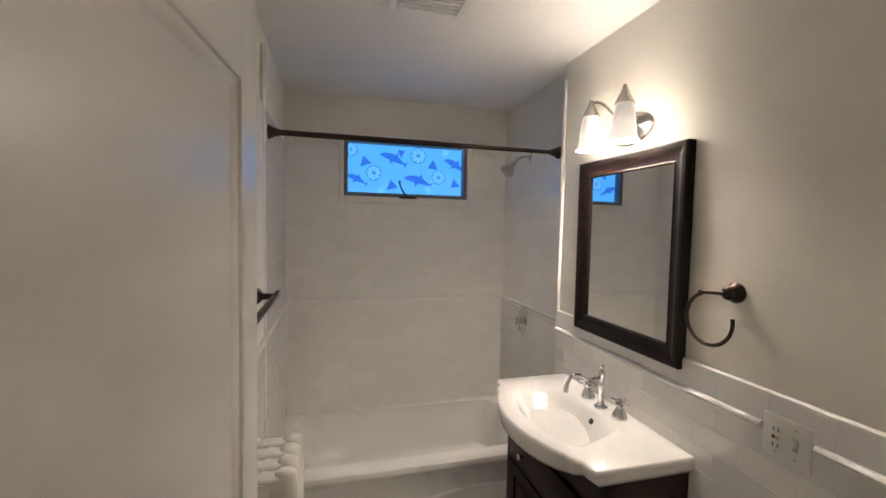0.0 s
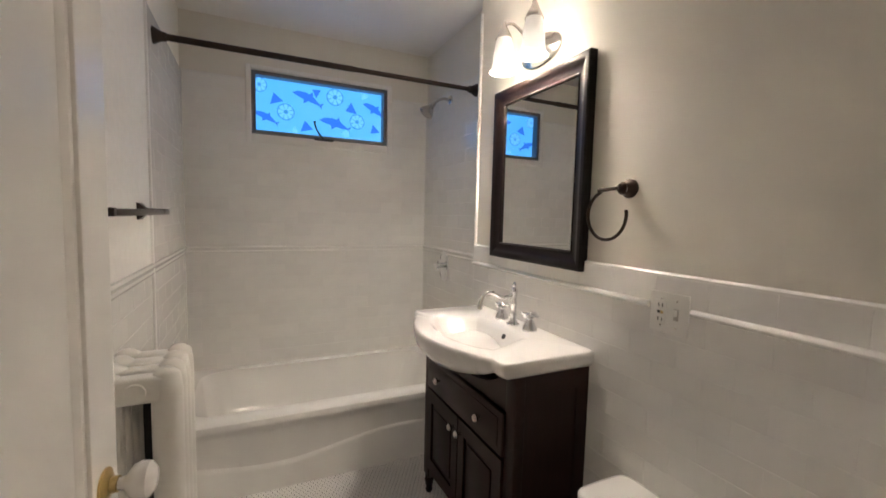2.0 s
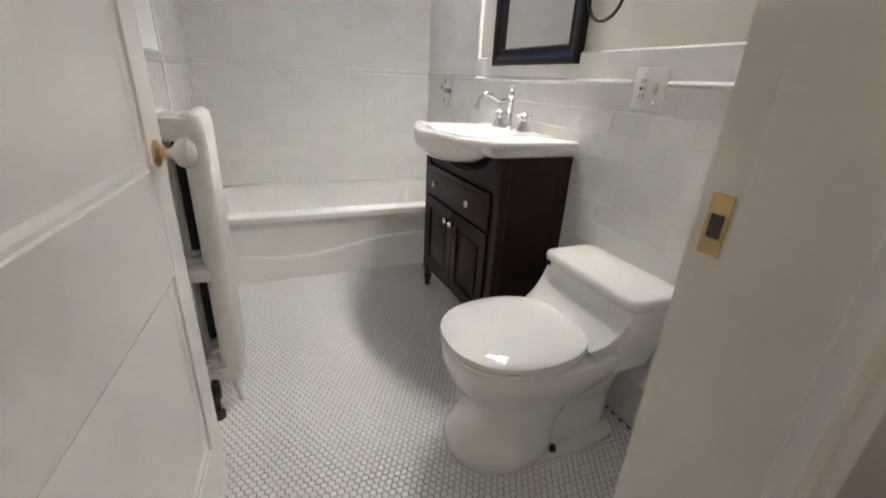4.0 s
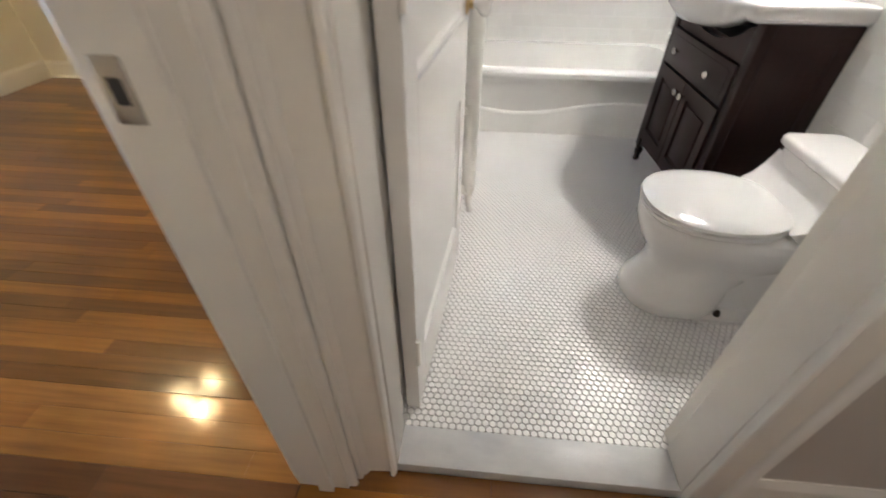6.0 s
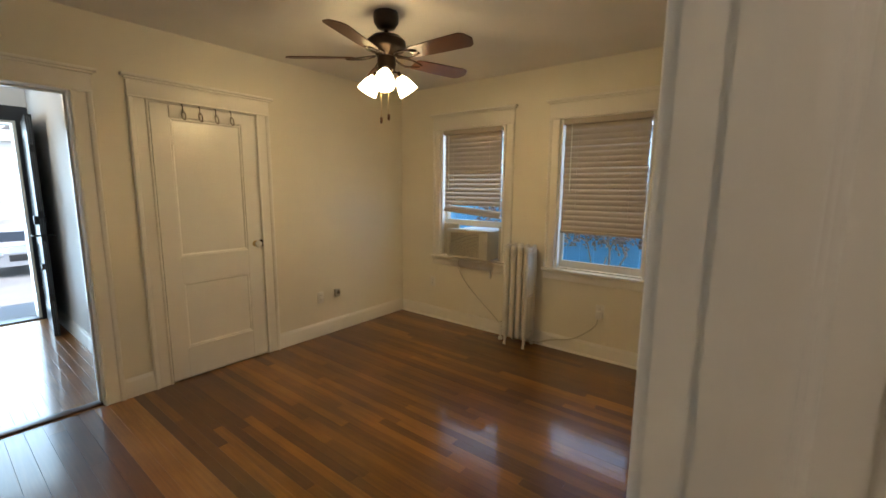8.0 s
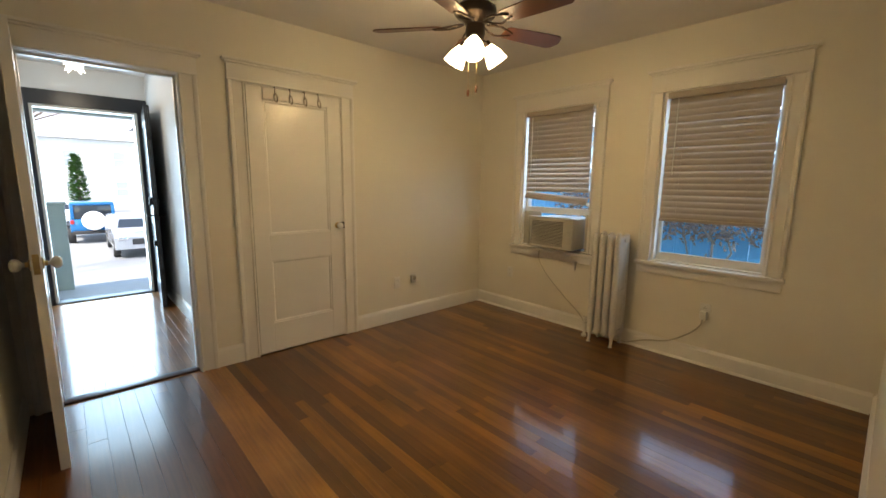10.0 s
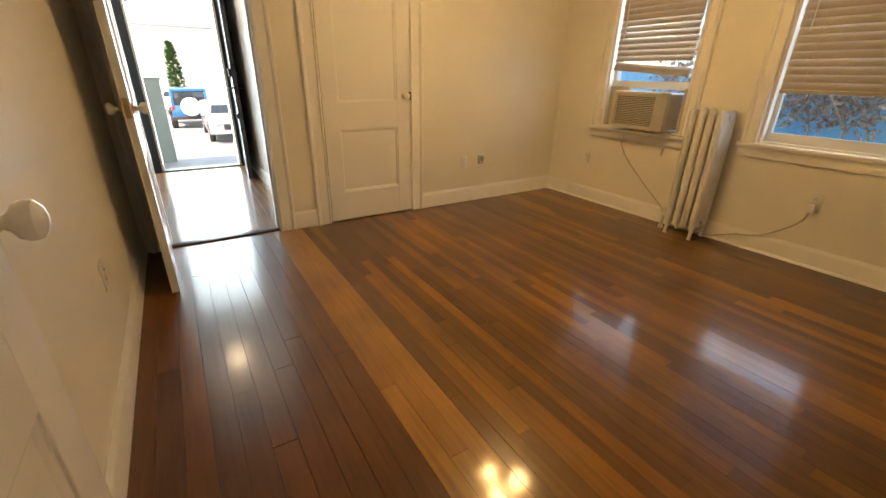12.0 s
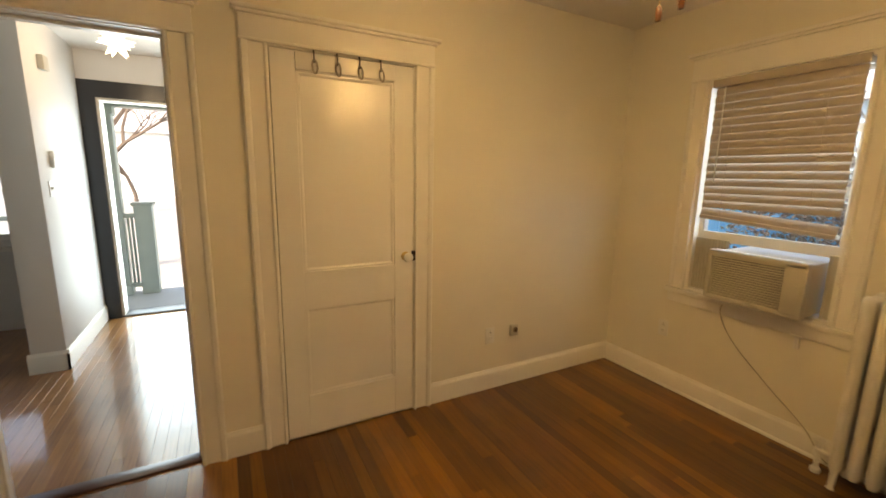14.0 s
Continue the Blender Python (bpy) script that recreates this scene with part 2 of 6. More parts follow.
def loft(rings, cap=True):
    """Skins rings of equal length, from the lowest to the highest."""
    bm = bmesh.new()
    vs = [[bm.verts.new(p) for p in ring] for ring in rings]
    n = len(vs[0])
    for a, b in zip(vs, vs[1:]):
        for k in range(n):
            j = (k + 1) % n
            bm.faces.new((a[k], a[j], b[j], b[k]))
    if cap:
        bm.faces.new(vs[0][::-1])
        bm.faces.new(vs[-1])
    bmesh.ops.recalc_face_normals(bm, faces=bm.faces)
    return bm


def prism(outline, axis, a0, a1):
    """Pulls a flat outline along an axis. axis x: outline in (y, z); y: in (x, z); z: in (x, y)."""
    def p(u, v, w):
        return {"x": (w, u, v), "y": (u, w, v), "z": (u, v, w)}[axis]
    return loft([[p(u, v, a0) for u, v in outline], [p(u, v, a1) for u, v in outline]])


def mesh_of(name, bm, mat, smooth=40):
    me = bpy.data.meshes.new(name)
    bm.normal_update()
    bm.to_mesh(me)
    bm.free()
    me.materials.append(mat)
    if smooth:
        me.shade_smooth()
        me.set_sharp_from_angle(angle=radians(smooth))
    return me


def part(name, bm, mat, parent=None, label="", m=None, smooth=40):
    ob = new(name, mesh_of(name, bm, mat, smooth))
    if parent is not None:
        ob.parent = parent
    if m is not None:
        ob.matrix_local = m
    if label:
        ob["label"] = label
    return ob


def thing(name, label, category, m=None, group="", kind=""):
    ob = new(name)
    ob.empty_display_size = 0.05
    if m is not None:
        ob.matrix_world = m
    return tagged(ob, label, category, group, kind)


def solid(name, bm, mat, label="", category="", kind="structure", smooth=40, group=""):
    return tagged(part(name, bm, mat, smooth=smooth), label, category, group, kind)


def holed(axis, t0, t1, a0, a1, z0, z1, holes):
    """A wall across an axis, from t0 to t1 thick, with holes (from, to, bottom, top)."""
    bm = bmesh.new()

    def put(u0, u1, w0, w1):
        if u1 - u0 > 1e-4 and w1 - w0 > 1e-4:
            box(bm, t0, t1, u0, u1, w0, w1) if axis == "x" else box(bm, u0, u1, t0, t1, w0, w1)
    at = a0
    for h0, h1, b, t in sorted(holes):
        put(at, h0, z0, z1)
        put(h0, h1, z0, b)
        put(h0, h1, t, z1)
        at = h1
    put(at, a1, z0, z1)
    return bm


# ---- walls, floors, ceilings ----
F = -0.03          # the wooden floor; the tiled bath floor lies at 0
WX, NY, SY = -3.54, 2.91, -0.90     # bedroom: west, north and south faces
EX = -0.246                           # bedroom: east face
BC, RC = 2.43, 2.50                  # ceilings of bath and bedroom
TOP = 2.75

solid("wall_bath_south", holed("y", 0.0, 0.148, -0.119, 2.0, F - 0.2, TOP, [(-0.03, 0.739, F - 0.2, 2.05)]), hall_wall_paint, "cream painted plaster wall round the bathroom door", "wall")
solid("wall_bath_west", boxes((EX, -0.055, 0.121, NY - 0.001, -0.2, TOP)), wall_paint, "cream painted wall between bedroom and bathroom", "wall")
solid("wall_bedroom_east", boxes((EX, -0.12, -0.042, 0.12, F - 0.2, TOP), (EX, -0.12, -0.86, -0.0421, 2.05, TOP), (EX, -0.12, -1.6, -0.8601, F - 0.2, TOP)),
      wall_paint, "cream painted plaster wall with the bedroom doorway", "wall")
solid("wall_bedroom_south", boxes((WX, EX - 0.001, -1.02, SY, F - 0.2, TOP)), wall_paint, "cream painted plaster wall beside the open doors", "wall")
solid("wall_bedroom_west", holed("x", WX - 0.13, WX, -1.02, NY, F - 0.2, TOP, [(-0.765, 0.015, F - 0.2, 2.03), (0.39, 1.17, F - 0.2, 2.04)]),
      wall_paint, "cream painted plaster wall with entry and closet doorways", "wall")
solid("wall_north", holed("y", NY, NY + 0.16, WX - 0.13, -0.165, F - 0.2, TOP, [(-2.96, -2.17, 0.70, 2.05), (-1.63, -0.86, 0.72, 2.05)]),
      wall_paint, "cream painted outer wall with two sash windows", "wall")
solid("wall_bath_north", holed("y", 2.808, NY + 0.16, -0.054, 1.56, -0.2, TOP, [(0.305, 1.135, 1.795, 2.165)]), bath_paint, "tiled outer wall behind the bathtub", "wall")
solid("wall_bath_east", boxes((1.428, 1.56, 0.121, 2.807, -0.2, TOP), (1.366, 1.427, 0.121, 1.95, -0.2, TOP)), bath_paint, "greige painted bathroom wall above white wainscot tiles", "wall")
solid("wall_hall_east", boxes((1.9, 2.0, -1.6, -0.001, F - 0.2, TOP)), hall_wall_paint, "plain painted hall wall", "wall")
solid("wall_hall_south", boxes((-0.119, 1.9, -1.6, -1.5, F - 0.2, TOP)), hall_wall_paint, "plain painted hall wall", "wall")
solid("wall_closet", boxes((-4.45, -4.35, 0.30, 1.35, F - 0.2, TOP), (-4.35, WX - 0.131, 1.30, 1.35, F - 0.2, TOP)), wall_paint, "plain closet back wall", "wall")

# the front hall and the living room beyond it
solid("wall_entry_north", boxes((-6.349, WX - 0.131, 0.19, 0.299, F - 0.2, TOP)), hall_paint, "white painted wall of the entry hall", "wall")
solid("wall_front", holed("x", -6.50, -6.35, -4.6, 0.299, F - 0.2, TOP, [(-2.9, -1.45, 0.80, 1.95), (-0.80, 0.09, F - 0.2, 2.09)]), hall_paint, "white painted front wall with the front door", "wall")
solid("wall_entry_stub", rbox(-6.349, -5.15, -1.12, -0.92, F - 0.2, TOP, 0.008), hall_paint, "short white partition beside the front door", "wall")
solid("wall_living_south", boxes((-6.349, WX - 0.131, -4.6, -4.5, F - 0.2, TOP)), hall_paint, "white living room wall", "wall")
solid("wall_living_east", boxes((WX - 0.13, WX, -4.6, -1.021, F - 0.2, TOP)), hall_paint, "white living room wall", "wall")

solid("ceiling_bath", boxes((-0.055, 1.428, 0.121, 2.808, BC, BC + 0.1)), ceiling_paint, "white painted bathroom ceiling", "ceiling")
solid("ceiling_bedroom", boxes((WX, EX, SY, NY, RC, RC + 0.1)), ceiling_paint, "white painted bedroom ceiling", "ceiling")
solid("ceiling_hall", boxes((-0.12, 1.9, -1.5, 0.0, RC, RC + 0.1)), ceiling_paint, "white painted hall ceiling", "ceiling")
solid("ceiling_entry", boxes((-6.35, WX - 0.13, -4.5, 0.19, RC, RC + 0.1)), ceiling_paint, "white painted entry and living room ceiling", "ceiling")
solid("ceiling_closet", boxes((-4.35, WX - 0.13, 0.3, 1.3, RC, RC + 0.1)), ceiling_paint, "closet ceiling", "ceiling")
# open walls out of view, added to keep sun off the ground to the north
solid("sun_block_walls", boxes((-6.5, 2.0, 2.91, 3.06, TOP + 0.151, TOP + 3.3), (-6.5, 2.0, -4.6, -4.45, TOP + 0.151, TOP + 3.3), (-6.5, -6.35, -4.45, 2.91, TOP + 0.151, TOP + 3.3), (1.85, 2.0, -4.45, 2.91, TOP + 0.151, TOP + 3.3)), ceiling_paint, "unseen walls above the roof slab, added to shade the north yard", "wall")
solid("roof_slab", boxes((-6.9, 2.2, -4.8, 3.3, TOP, TOP + 0.15)), ceiling_paint, "flat roof slab over the flat", "roof")

floor_bath = solid("floor_bath", boxes((-0.055, 1.428, 0.095, 2.808, -0.2, -0.003)), grout_grey, "white hexagon mosaic floor with grey grout", "floor")
solid("threshold", rbox(-0.009, 0.718, -0.004, 0.102, -0.1, 0.004, 0.004), marble, "grey-veined white marble door threshold", "threshold")
floor_bedroom = solid("floor_bedroom", boxes((WX, EX, SY, NY, F - 0.2, F - 0.006)), plastic_dark, "varnished brown oak strip floor", "floor")
floor_hall = solid("floor_hall", boxes((EX + 0.001, 1.9, -1.5, -0.005, F - 0.2, F - 0.006)), plastic_dark, "varnished brown oak hall floor", "floor")
floor_entry = solid("floor_entry", boxes((-6.35, WX - 0.001, -4.5, 0.19, F - 0.2, F - 0.006)), plastic_dark, "varnished oak floor of the entry and living room", "floor")

# ---- trim ----


def trim(name, bm, mat=None, label="white painted wooden trim", parent=None):
    return solid(name, bm, mat or trim_paint, label, "trim")


def casing_profile(w, t=0.022):
    """Outline of a moulded casing: (across, out). The inner edge comes first."""
    return [(0, 0), (0, 0.015), (0.003, 0.021), (0.009, 0.0235), (0.014, 0.021), (0.017, 0.012), (0.022, 0.0115), (w * 0.72, 0.014), (w * 0.75, 0.020), (w * 0.82, t + 0.004), (w * 0.94, t + 0.005), (w, t - 0.001), (w, 0)]


def casing(name, axis, face, out, a0, a1, z0, z1, w, wl=None, wr=None, crown=True, bottom=0.0, label="white painted moulded door casing"):
    """Casing round an opening a0..a1, z0..z1 in a wall across the axis; out is the side it stands proud of (+1 or -1)."""
    bms, sides = [], []
    wl, wr = wl or w, wr or w

    def stand(edge, sgn, width):
        ring = [(edge + sgn * u, face + out * v) for u, v in casing_profile(width)]
        if axis == "x":
            ring = [(b, a) for a, b in ring]
        sides.append(loft([[(*p, z0) for p in ring], [(*p, z1) for p in ring]]))
    stand(a0, -1, wl)
    stand(a1, 1, wr)
    hw = w
    lo, hi = a0 - wl, a1 + wr
    rows = [(z1, z1 + hw, 0.02, 0.0)]
    if crown:
        rows += [(z1, z1 + 0.014, 0.028, 0.004), (z1 + hw, z1 + hw + 0.014, 0.034, 0.012), (z1 + hw + 0.014, z1 + hw + 0.032, 0.05, 0.028)]
        rows[0] = (z1 + 0.014, z1 + hw, 0.02, 0.0)
    for b, t, d, e in rows:
        f0, f1 = sorted((face, face + out * d))
        r = rbox(f0, f1, lo - e, hi + e, b, t, 0.003) if axis == "x" else rbox(lo - e, hi + e, f0, f1, b, t, 0.003)
        bms.append(r)
    ob = trim(name, bms[0], label=label)
    for b in sides:
        part("side_casing", b, trim_paint, ob)
    for b in bms[1:]:
        part("moulding", b, trim_paint, ob)
    return ob


def jamb(name, axis, t0, t1, a0, a1, z0, z1, th=0.02, label="white painted door jamb", stop=None):
    """Lining of a doorway, with a stop bead."""
    rows = []
    for b0, b1, c0, c1 in ((a0 - th, a0, z0, z1), (a1, a1 + th, z0, z1), (a0 - th, a1 + th, z1 + 0.0005, z1 + th)):
        rows.append((t0, t1, b0, b1, c0, c1) if axis == "x" else (b0, b1, t0, t1, c0, c1))
    if stop:
        s0, s1 = stop
        for b0, b1, c0, c1 in ((a0, a0 + 0.012, z0, z1 - 0.0125), (a1 - 0.012, a1, z0, z1 - 0.0125), (a0, a1, z1 - 0.012, z1)):
            rows.append((s0, s1, b0, b1, c0, c1) if axis == "x" else (b0, b1, s0, s1, c0, c1))
    ob = trim(name, boxes(rows[2]), label=label)
    for i, r in enumerate(rows):
        if i != 2:
            part("jamb_leg" if i < 2 else "stop_bead", boxes(r), trim_paint, ob)
    return ob


def baseboard(name, axis, face, out, a0, a1, z, h=0.14, label="white painted baseboard"):
    prof = [(0, 0), (0.016, 0), (0.016, h * 0.8), (0.012, h * 0.88), (0.006, h * 0.94), (0.004, h), (0, h)]
    pts = [(face + out * u, z + v) for u, v in prof]
    if axis == "x":
        return trim(name, loft([[(u, a0, v) for u, v in pts], [(u, a1, v) for u, v in pts]]), label=label)
    return trim(name, loft([[(a0, u, v) for u, v in pts], [(a1, u, v) for u, v in pts]]), label=label)


# bathroom doorway
bath_jamb = jamb("door_jamb_bath", "y", -0.002, 0.150, -0.010, 0.719, F, 2.03)
for x0, x1 in ((-0.0099, 0.0), (0.709, 0.7189)):
    part("stop_bead", rbox(x0, x1, -0.003, 0.104, F, 2.029, 0.002), trim_paint, bath_jamb)
# unseen-depth filler, added so the hinge-side gap does not go black
part("gap_filler", boxes((-0.030, -0.0105, 0.1505, 0.215, 0.0, 2.03)), trim_paint, bath_jamb)
casing("door_casing_bath", "y", 0.0, -1, -0.004, 0.713, F, 2.034, 0.102, wl=0.098)
baseboard("baseboard_hall_north", "y", 0.0, -1, 0.815, 1.9, F)
# bedroom doorway
jamb("door_jamb_bedroom", "x", EX - 0.002, -0.118, -0.84, -0.062, F, 2.03, stop=(-0.19, -0.155))
casing("door_casing_bedroom_hall", "x", -0.12, 1, -0.846, -0.056, F, 2.036, 0.11, wr=0.055)
trim("corner_bead", rod((-0.0965, -0.029, F), (-0.0965, -0.029, 2.03), 0.009, 12), label="white painted bead between the two door casings")
casing("door_casing_bedroom", "x", EX, -1, -0.852, -0.050, F, 2.03, 0.11, wl=0.043)
# entry and closet doorways
jamb("door_jamb_entry", "x", WX - 0.132, WX + 0.002, -0.745, -0.005, F, 2.01, stop=(WX - 0.10, WX - 0.06))
casing("door_casing_entry", "x", WX, 1, -0.749, -0.001, F, 2.014, 0.112)
jamb("door_jamb_closet", "x", WX - 0.132, WX + 0.002, 0.41, 1.155, F, 2.02)
casing("door_casing_closet", "x", WX, 1, 0.405, 1.16, F, 2.025, 0.115)
baseboard("baseboard_west", "x", WX, 1, 1.275, NY - 0.001, F)
baseboard("baseboard_west_middle", "x", WX, 1, 0.111, 0.289, F)
baseboard("baseboard_north", "y", NY, -1, WX + 0.017, EX - 0.017, F, 0.13)
trim("shoe_mould", prism([(NY - 0.0165, F), (NY - 0.030, F), (NY - 0.029, F + 0.008), (NY - 0.024, F + 0.014), (NY - 0.0165, F + 0.016)], "x", WX + 0.02, EX - 0.02), label="white painted shoe moulding along the floor")
baseboard("baseboard_south", "y", SY, 1, WX + 0.002, EX - 0.03, F)
baseboard("baseboard_east", "x", EX, -1, 0.02, NY - 0.02, F)
baseboard("baseboard_stub_end", "x", -5.15, 1, -1.136, -0.904, F, 0.15)
baseboard("baseboard_stub", "y", -0.92, 1, -6.33, -5.134, F, 0.15)
baseboard("baseboard_entry_north", "y", 0.19, -1, -6.3, WX - 0.14, F, 0.15)
trim("threshold_entry", rbox(WX - 0.10, WX - 0.02, -0.744, -0.006, F - 0.02, F + 0.012, 0.006), material("sill_wood", (0.07, 0.022, 0.012), 0.3, color2=(0.04, 0.013, 0.008), stretch=(12, 1, 1)), "dark wooden saddle across the entry doorway")

# ---- doors ----


def panel_door(name, w, h, panels, label, th=0.038, mat=None, st=0.115):
    """A panelled leaf from its hinge along +x, from y = 0 to th; panels are (bottom, top) sunk on both faces."""
    ob = thing(name, label, "door", kind="structure")
    m = mat or door_paint
    for x0, x1 in ((0, st), (w - st, w)):
        part("stile", rbox(x0, x1, 0, th, 0, h, 0.0015, 1), m, ob)
    at = 0
    for b, t in panels + [(h, h)]:
        part("rail", boxes((st, w - st, 0.0002, th - 0.0002, at, b)), m, ob)
        at = t
    for b, t in panels:
        p = part("panel", boxes((st, w - st, 0.011, th - 0.011, b, t)), m, ob)
        for y0, y1 in ((0.001, 0.011), (th - 0.011, th - 0.001)):
            face, deep = (y0, y1) if y0 < th / 2 else (y1, y0)
            rim = [[(st + e, y, b + e), (w - st - e, y, b + e), (w - st - e, y, t - e), (st + e, y, t - e)] for e, y in ((0, face), (0.0015, face + 0.42 * (deep - face)), (0.010, face + 0.42 * (deep - face)), (0.018, face + 0.8 * (deep - face)), (0.021, deep))]
            part("moulding", loft(rim, cap=False), m, p, smooth=20)
    return ob


def knob_set(parent, x, z, th, mat_knob, both=True, rose=0.026):
    for side, y in ((-1, 0.0), (1, th)):
        if side == 1 and not both:
            continue
        turn = pose(x, y, z, 90 if side < 0 else -90)
        k = part("door_knob", moved(lathe([(0.009, 0.0), (0.009, 0.022), (0.012, 0.028), (0.024, 0.036), (0.029, 0.047), (0.027, 0.058), (0.017, 0.066), (0, 0.069)]), turn), mat_knob, parent, "white porcelain door knob")
        part("rose", moved(lathe([(0, 0), (rose, 0), (rose, 0.003), (rose * 0.7, 0.007), (0.012, 0.009), (0.012, 0.018), (0, 0.018)]), turn), brass, k, "brass rose")


TWO = [(0.21, 0.71), (0.90, 1.90)]
bath_door = panel_door("door_bath", 0.702, 2.01, [(0.19, 0.67), (0.885, 1.82)], "white two-panel wooden bathroom door standing open inwards", st=0.084)
knob_set(bath_door, 0.655, 0.91, 0.038, porcelain)
bath_door.matrix_world = pose(0.036, 0.152, 0.008, 0, 0.2, 0) @ pose(0, 0, 0, 0, 0, 84.6)
for z in (0.22, 1.0, 1.72):
    part("hinge", rod((-0.004, -0.004, z), (-0.004, -0.004, z + 0.09), 0.006), trim_paint, bath_door, "painted butt hinge")

bed_door = panel_door("door_bedroom", 0.82, 2.02, TWO, "white panelled bedroom door open against the wall")
knob_set(bed_door, 0.772, 0.965, 0.038, porcelain)
bed_door.matrix_world = pose(EX - 0.002, -0.79, F + 0.008, 0, 0, 180)
entry_door = panel_door("door_entry", 0.735, 2.0, TWO, "white panelled entry door standing open into the bedroom")
knob_set(entry_door, 0.68, 0.98, 0.038, porcelain)
entry_door.matrix_world = pose(WX + 0.012, -0.775, F + 0.008, 0, 0, 2)
part("latch_plate", rbox(0.7345, 0.7365, 0.008, 0.030, 0.94, 1.03, 0.0008), brass, entry_door, "brass latch plate")
closet_door = panel_door("door_closet", 0.739, 2.035, [(0.235, 0.74), (0.94, 1.945)], "white two-panel closet door, shut, with a hook rack")
closet_door.matrix_world = pose(WX - 0.032, 0.413, F + 0.01, 0, 0, 90) @ pose(0, -0.038, 0)
knob_set(closet_door, 0.69, 0.985, 0.038, porcelain, both=False)
part("rim_lock", rbox(0.728, 0.752, -0.014, 0.0, 0.955, 1.015, 0.003), bronze, closet_door, "small dark rim latch")

# ---- windows of the bedroom ----
def sash_window(name, x0, x1, z0, z1, label, lift=0.0):
    """A double-hung sash in the north wall with its frame, sill, apron and crowned casing."""
    ob = thing(name, label, "window", kind="structure")
    y = NY
    part("window_frame", boxes((x0 - 0.001, x0 + 0.02, y, y + 0.155, z0, z1), (x1 - 0.02, x1 + 0.001, y, y + 0.155, z0, z1), (x0 + 0.02, x1 - 0.02, y, y + 0.155, z1 - 0.02, z1 + 0.001),
                               (x0 + 0.02, x1 - 0.02, y + 0.01, y + 0.155, z0 - 0.001, z0 + 0.012)), trim_paint, ob)
    mid = (z0 + z1) / 2
    for yy, b, t in ((y + 0.055, z0 + 0.012 + lift, mid + 0.02 + lift), (y + 0.095, mid - 0.02, z1 - 0.02)):
        s = part("sash", boxes((x0 + 0.02, x0 + 0.045, yy, yy + 0.035, b, t), (x1 - 0.045, x1 - 0.02, yy, yy + 0.035, b, t),
                               (x0 + 0.045, x1 - 0.045, yy, yy + 0.035, b, b + 0.06), (x0 + 0.045, x1 - 0.045, yy, yy + 0.035, t - 0.04, t)), trim_paint, ob, "white painted sash")
        p = part("pane", boxes((x0 + 0.043, x1 - 0.043, yy + 0.015, yy + 0.019, b + 0.058, t - 0.038)), pane_glass, s)
        p.visible_shadow = False
    part("window_sill", rbox(x0 - 0.115, x1 + 0.115, y - 0.045, y + 0.05, z0 - 0.03, z0 - 0.001, 0.006), trim_paint, ob)
    part("apron", join(rbox(x0 - 0.10, x1 + 0.10, y - 0.02, y - 0.0005, z0 - 0.10, z0 - 0.031, 0.004)), trim_paint, ob)
    w = 0.10
    bms = []
    for edge, s in ((x0, -1), (x1, 1)):
        ring = [(edge + s * u, y - v) for u, v in casing_profile(w)]
        bms.append(loft([[(*p, z0) for p in ring], [(*p, z1) for p in ring]]))
    for b, t, d, e in ((z1, z1 + 0.014, 0.028, 0.004), (z1 + 0.014, z1 + 0.135, 0.02, 0), (z1 + 0.135, z1 + 0.15, 0.034, 0.012), (z1 + 0.15, z1 + 0.17, 0.05, 0.028)):
        bms.append(rbox(x0 - w - e, x1 + w + e, y - d, y, b, t, 0.003))
    part("casing", join(*bms), trim_paint, ob)
    return ob


sash_window("window_1", -2.955, -2.175, 0.705, 2.045, "white sash window with lowered blind and air conditioner", 0.33)
sash_window("window_2", -1.625, -0.865, 0.725, 2.045, "white sash window with a partly lowered blind")


def blind(x0, x1, z_top, z_low, pitch, tilts, y=2.935, droop=0.0, label=""):
    """Two-inch horizontal slats hung from a head rail; droop lowers the right end of the lowest ones."""
    ob = thing("window_blind", label, "blind", group="blinds in the bedroom windows")
    w = x1 - x0
    part("head_rail", rbox(x0 - 0.01, x1 + 0.01, y - 0.035, y + 0.03, z_top - 0.045, z_top, 0.004), blind_white, ob)
    n = int((z_top - 0.06 - z_low) / pitch)
    arc = [(v, 0.0045 * (1 - (v / 0.025) ** 2)) for v in (-0.025, -0.0165, -0.008, 0.0, 0.008, 0.0165, 0.025)]
    sl = prism([(v, h + 0.0012) for v, h in arc] + [(v, h - 0.0012) for v, h in arc[::-1]], "x", -w / 2, w / 2)
    me = mesh_of("slat", sl, blind_white, 30)
    for k in range(n):
        s = new("slat", me)
        s.parent = ob
        z = z_top - 0.065 - pitch * k
        d = droop if k == n - 1 else 0
        s.matrix_world = pose((x0 + x1) / 2 + random.uniform(-0.003, 0.003), y, z - d / 2, tilts(k, n) + random.uniform(-2, 2), math.degrees(math.atan2(d, w)), 0)
    zb = z_top - 0.065 - pitch * n
    part("bottom_rail", rbox(-w / 2, w / 2, -0.025, 0.025, -0.012, 0.012, 0.004), blind_white, ob, m=pose((x0 + x1) / 2, y, zb + 0.012 - droop / 2, 0, math.degrees(math.atan2(droop, w)), 0))
    for fx in (0.18, 0.82):
        part("ladder_cord", rod((x0 + fx * w, y - 0.028, zb - droop * fx + 0.01), (x0 + fx * w, y - 0.028, z_top - 0.04), 0.0012, 5), blind_white, ob)
    part("wand", rod((x0 + 0.07, y - 0.04, z_top - 0.62), (x0 + 0.07, y - 0.04, z_top - 0.05), 0.004, 6), plastic_white, ob)
    return ob


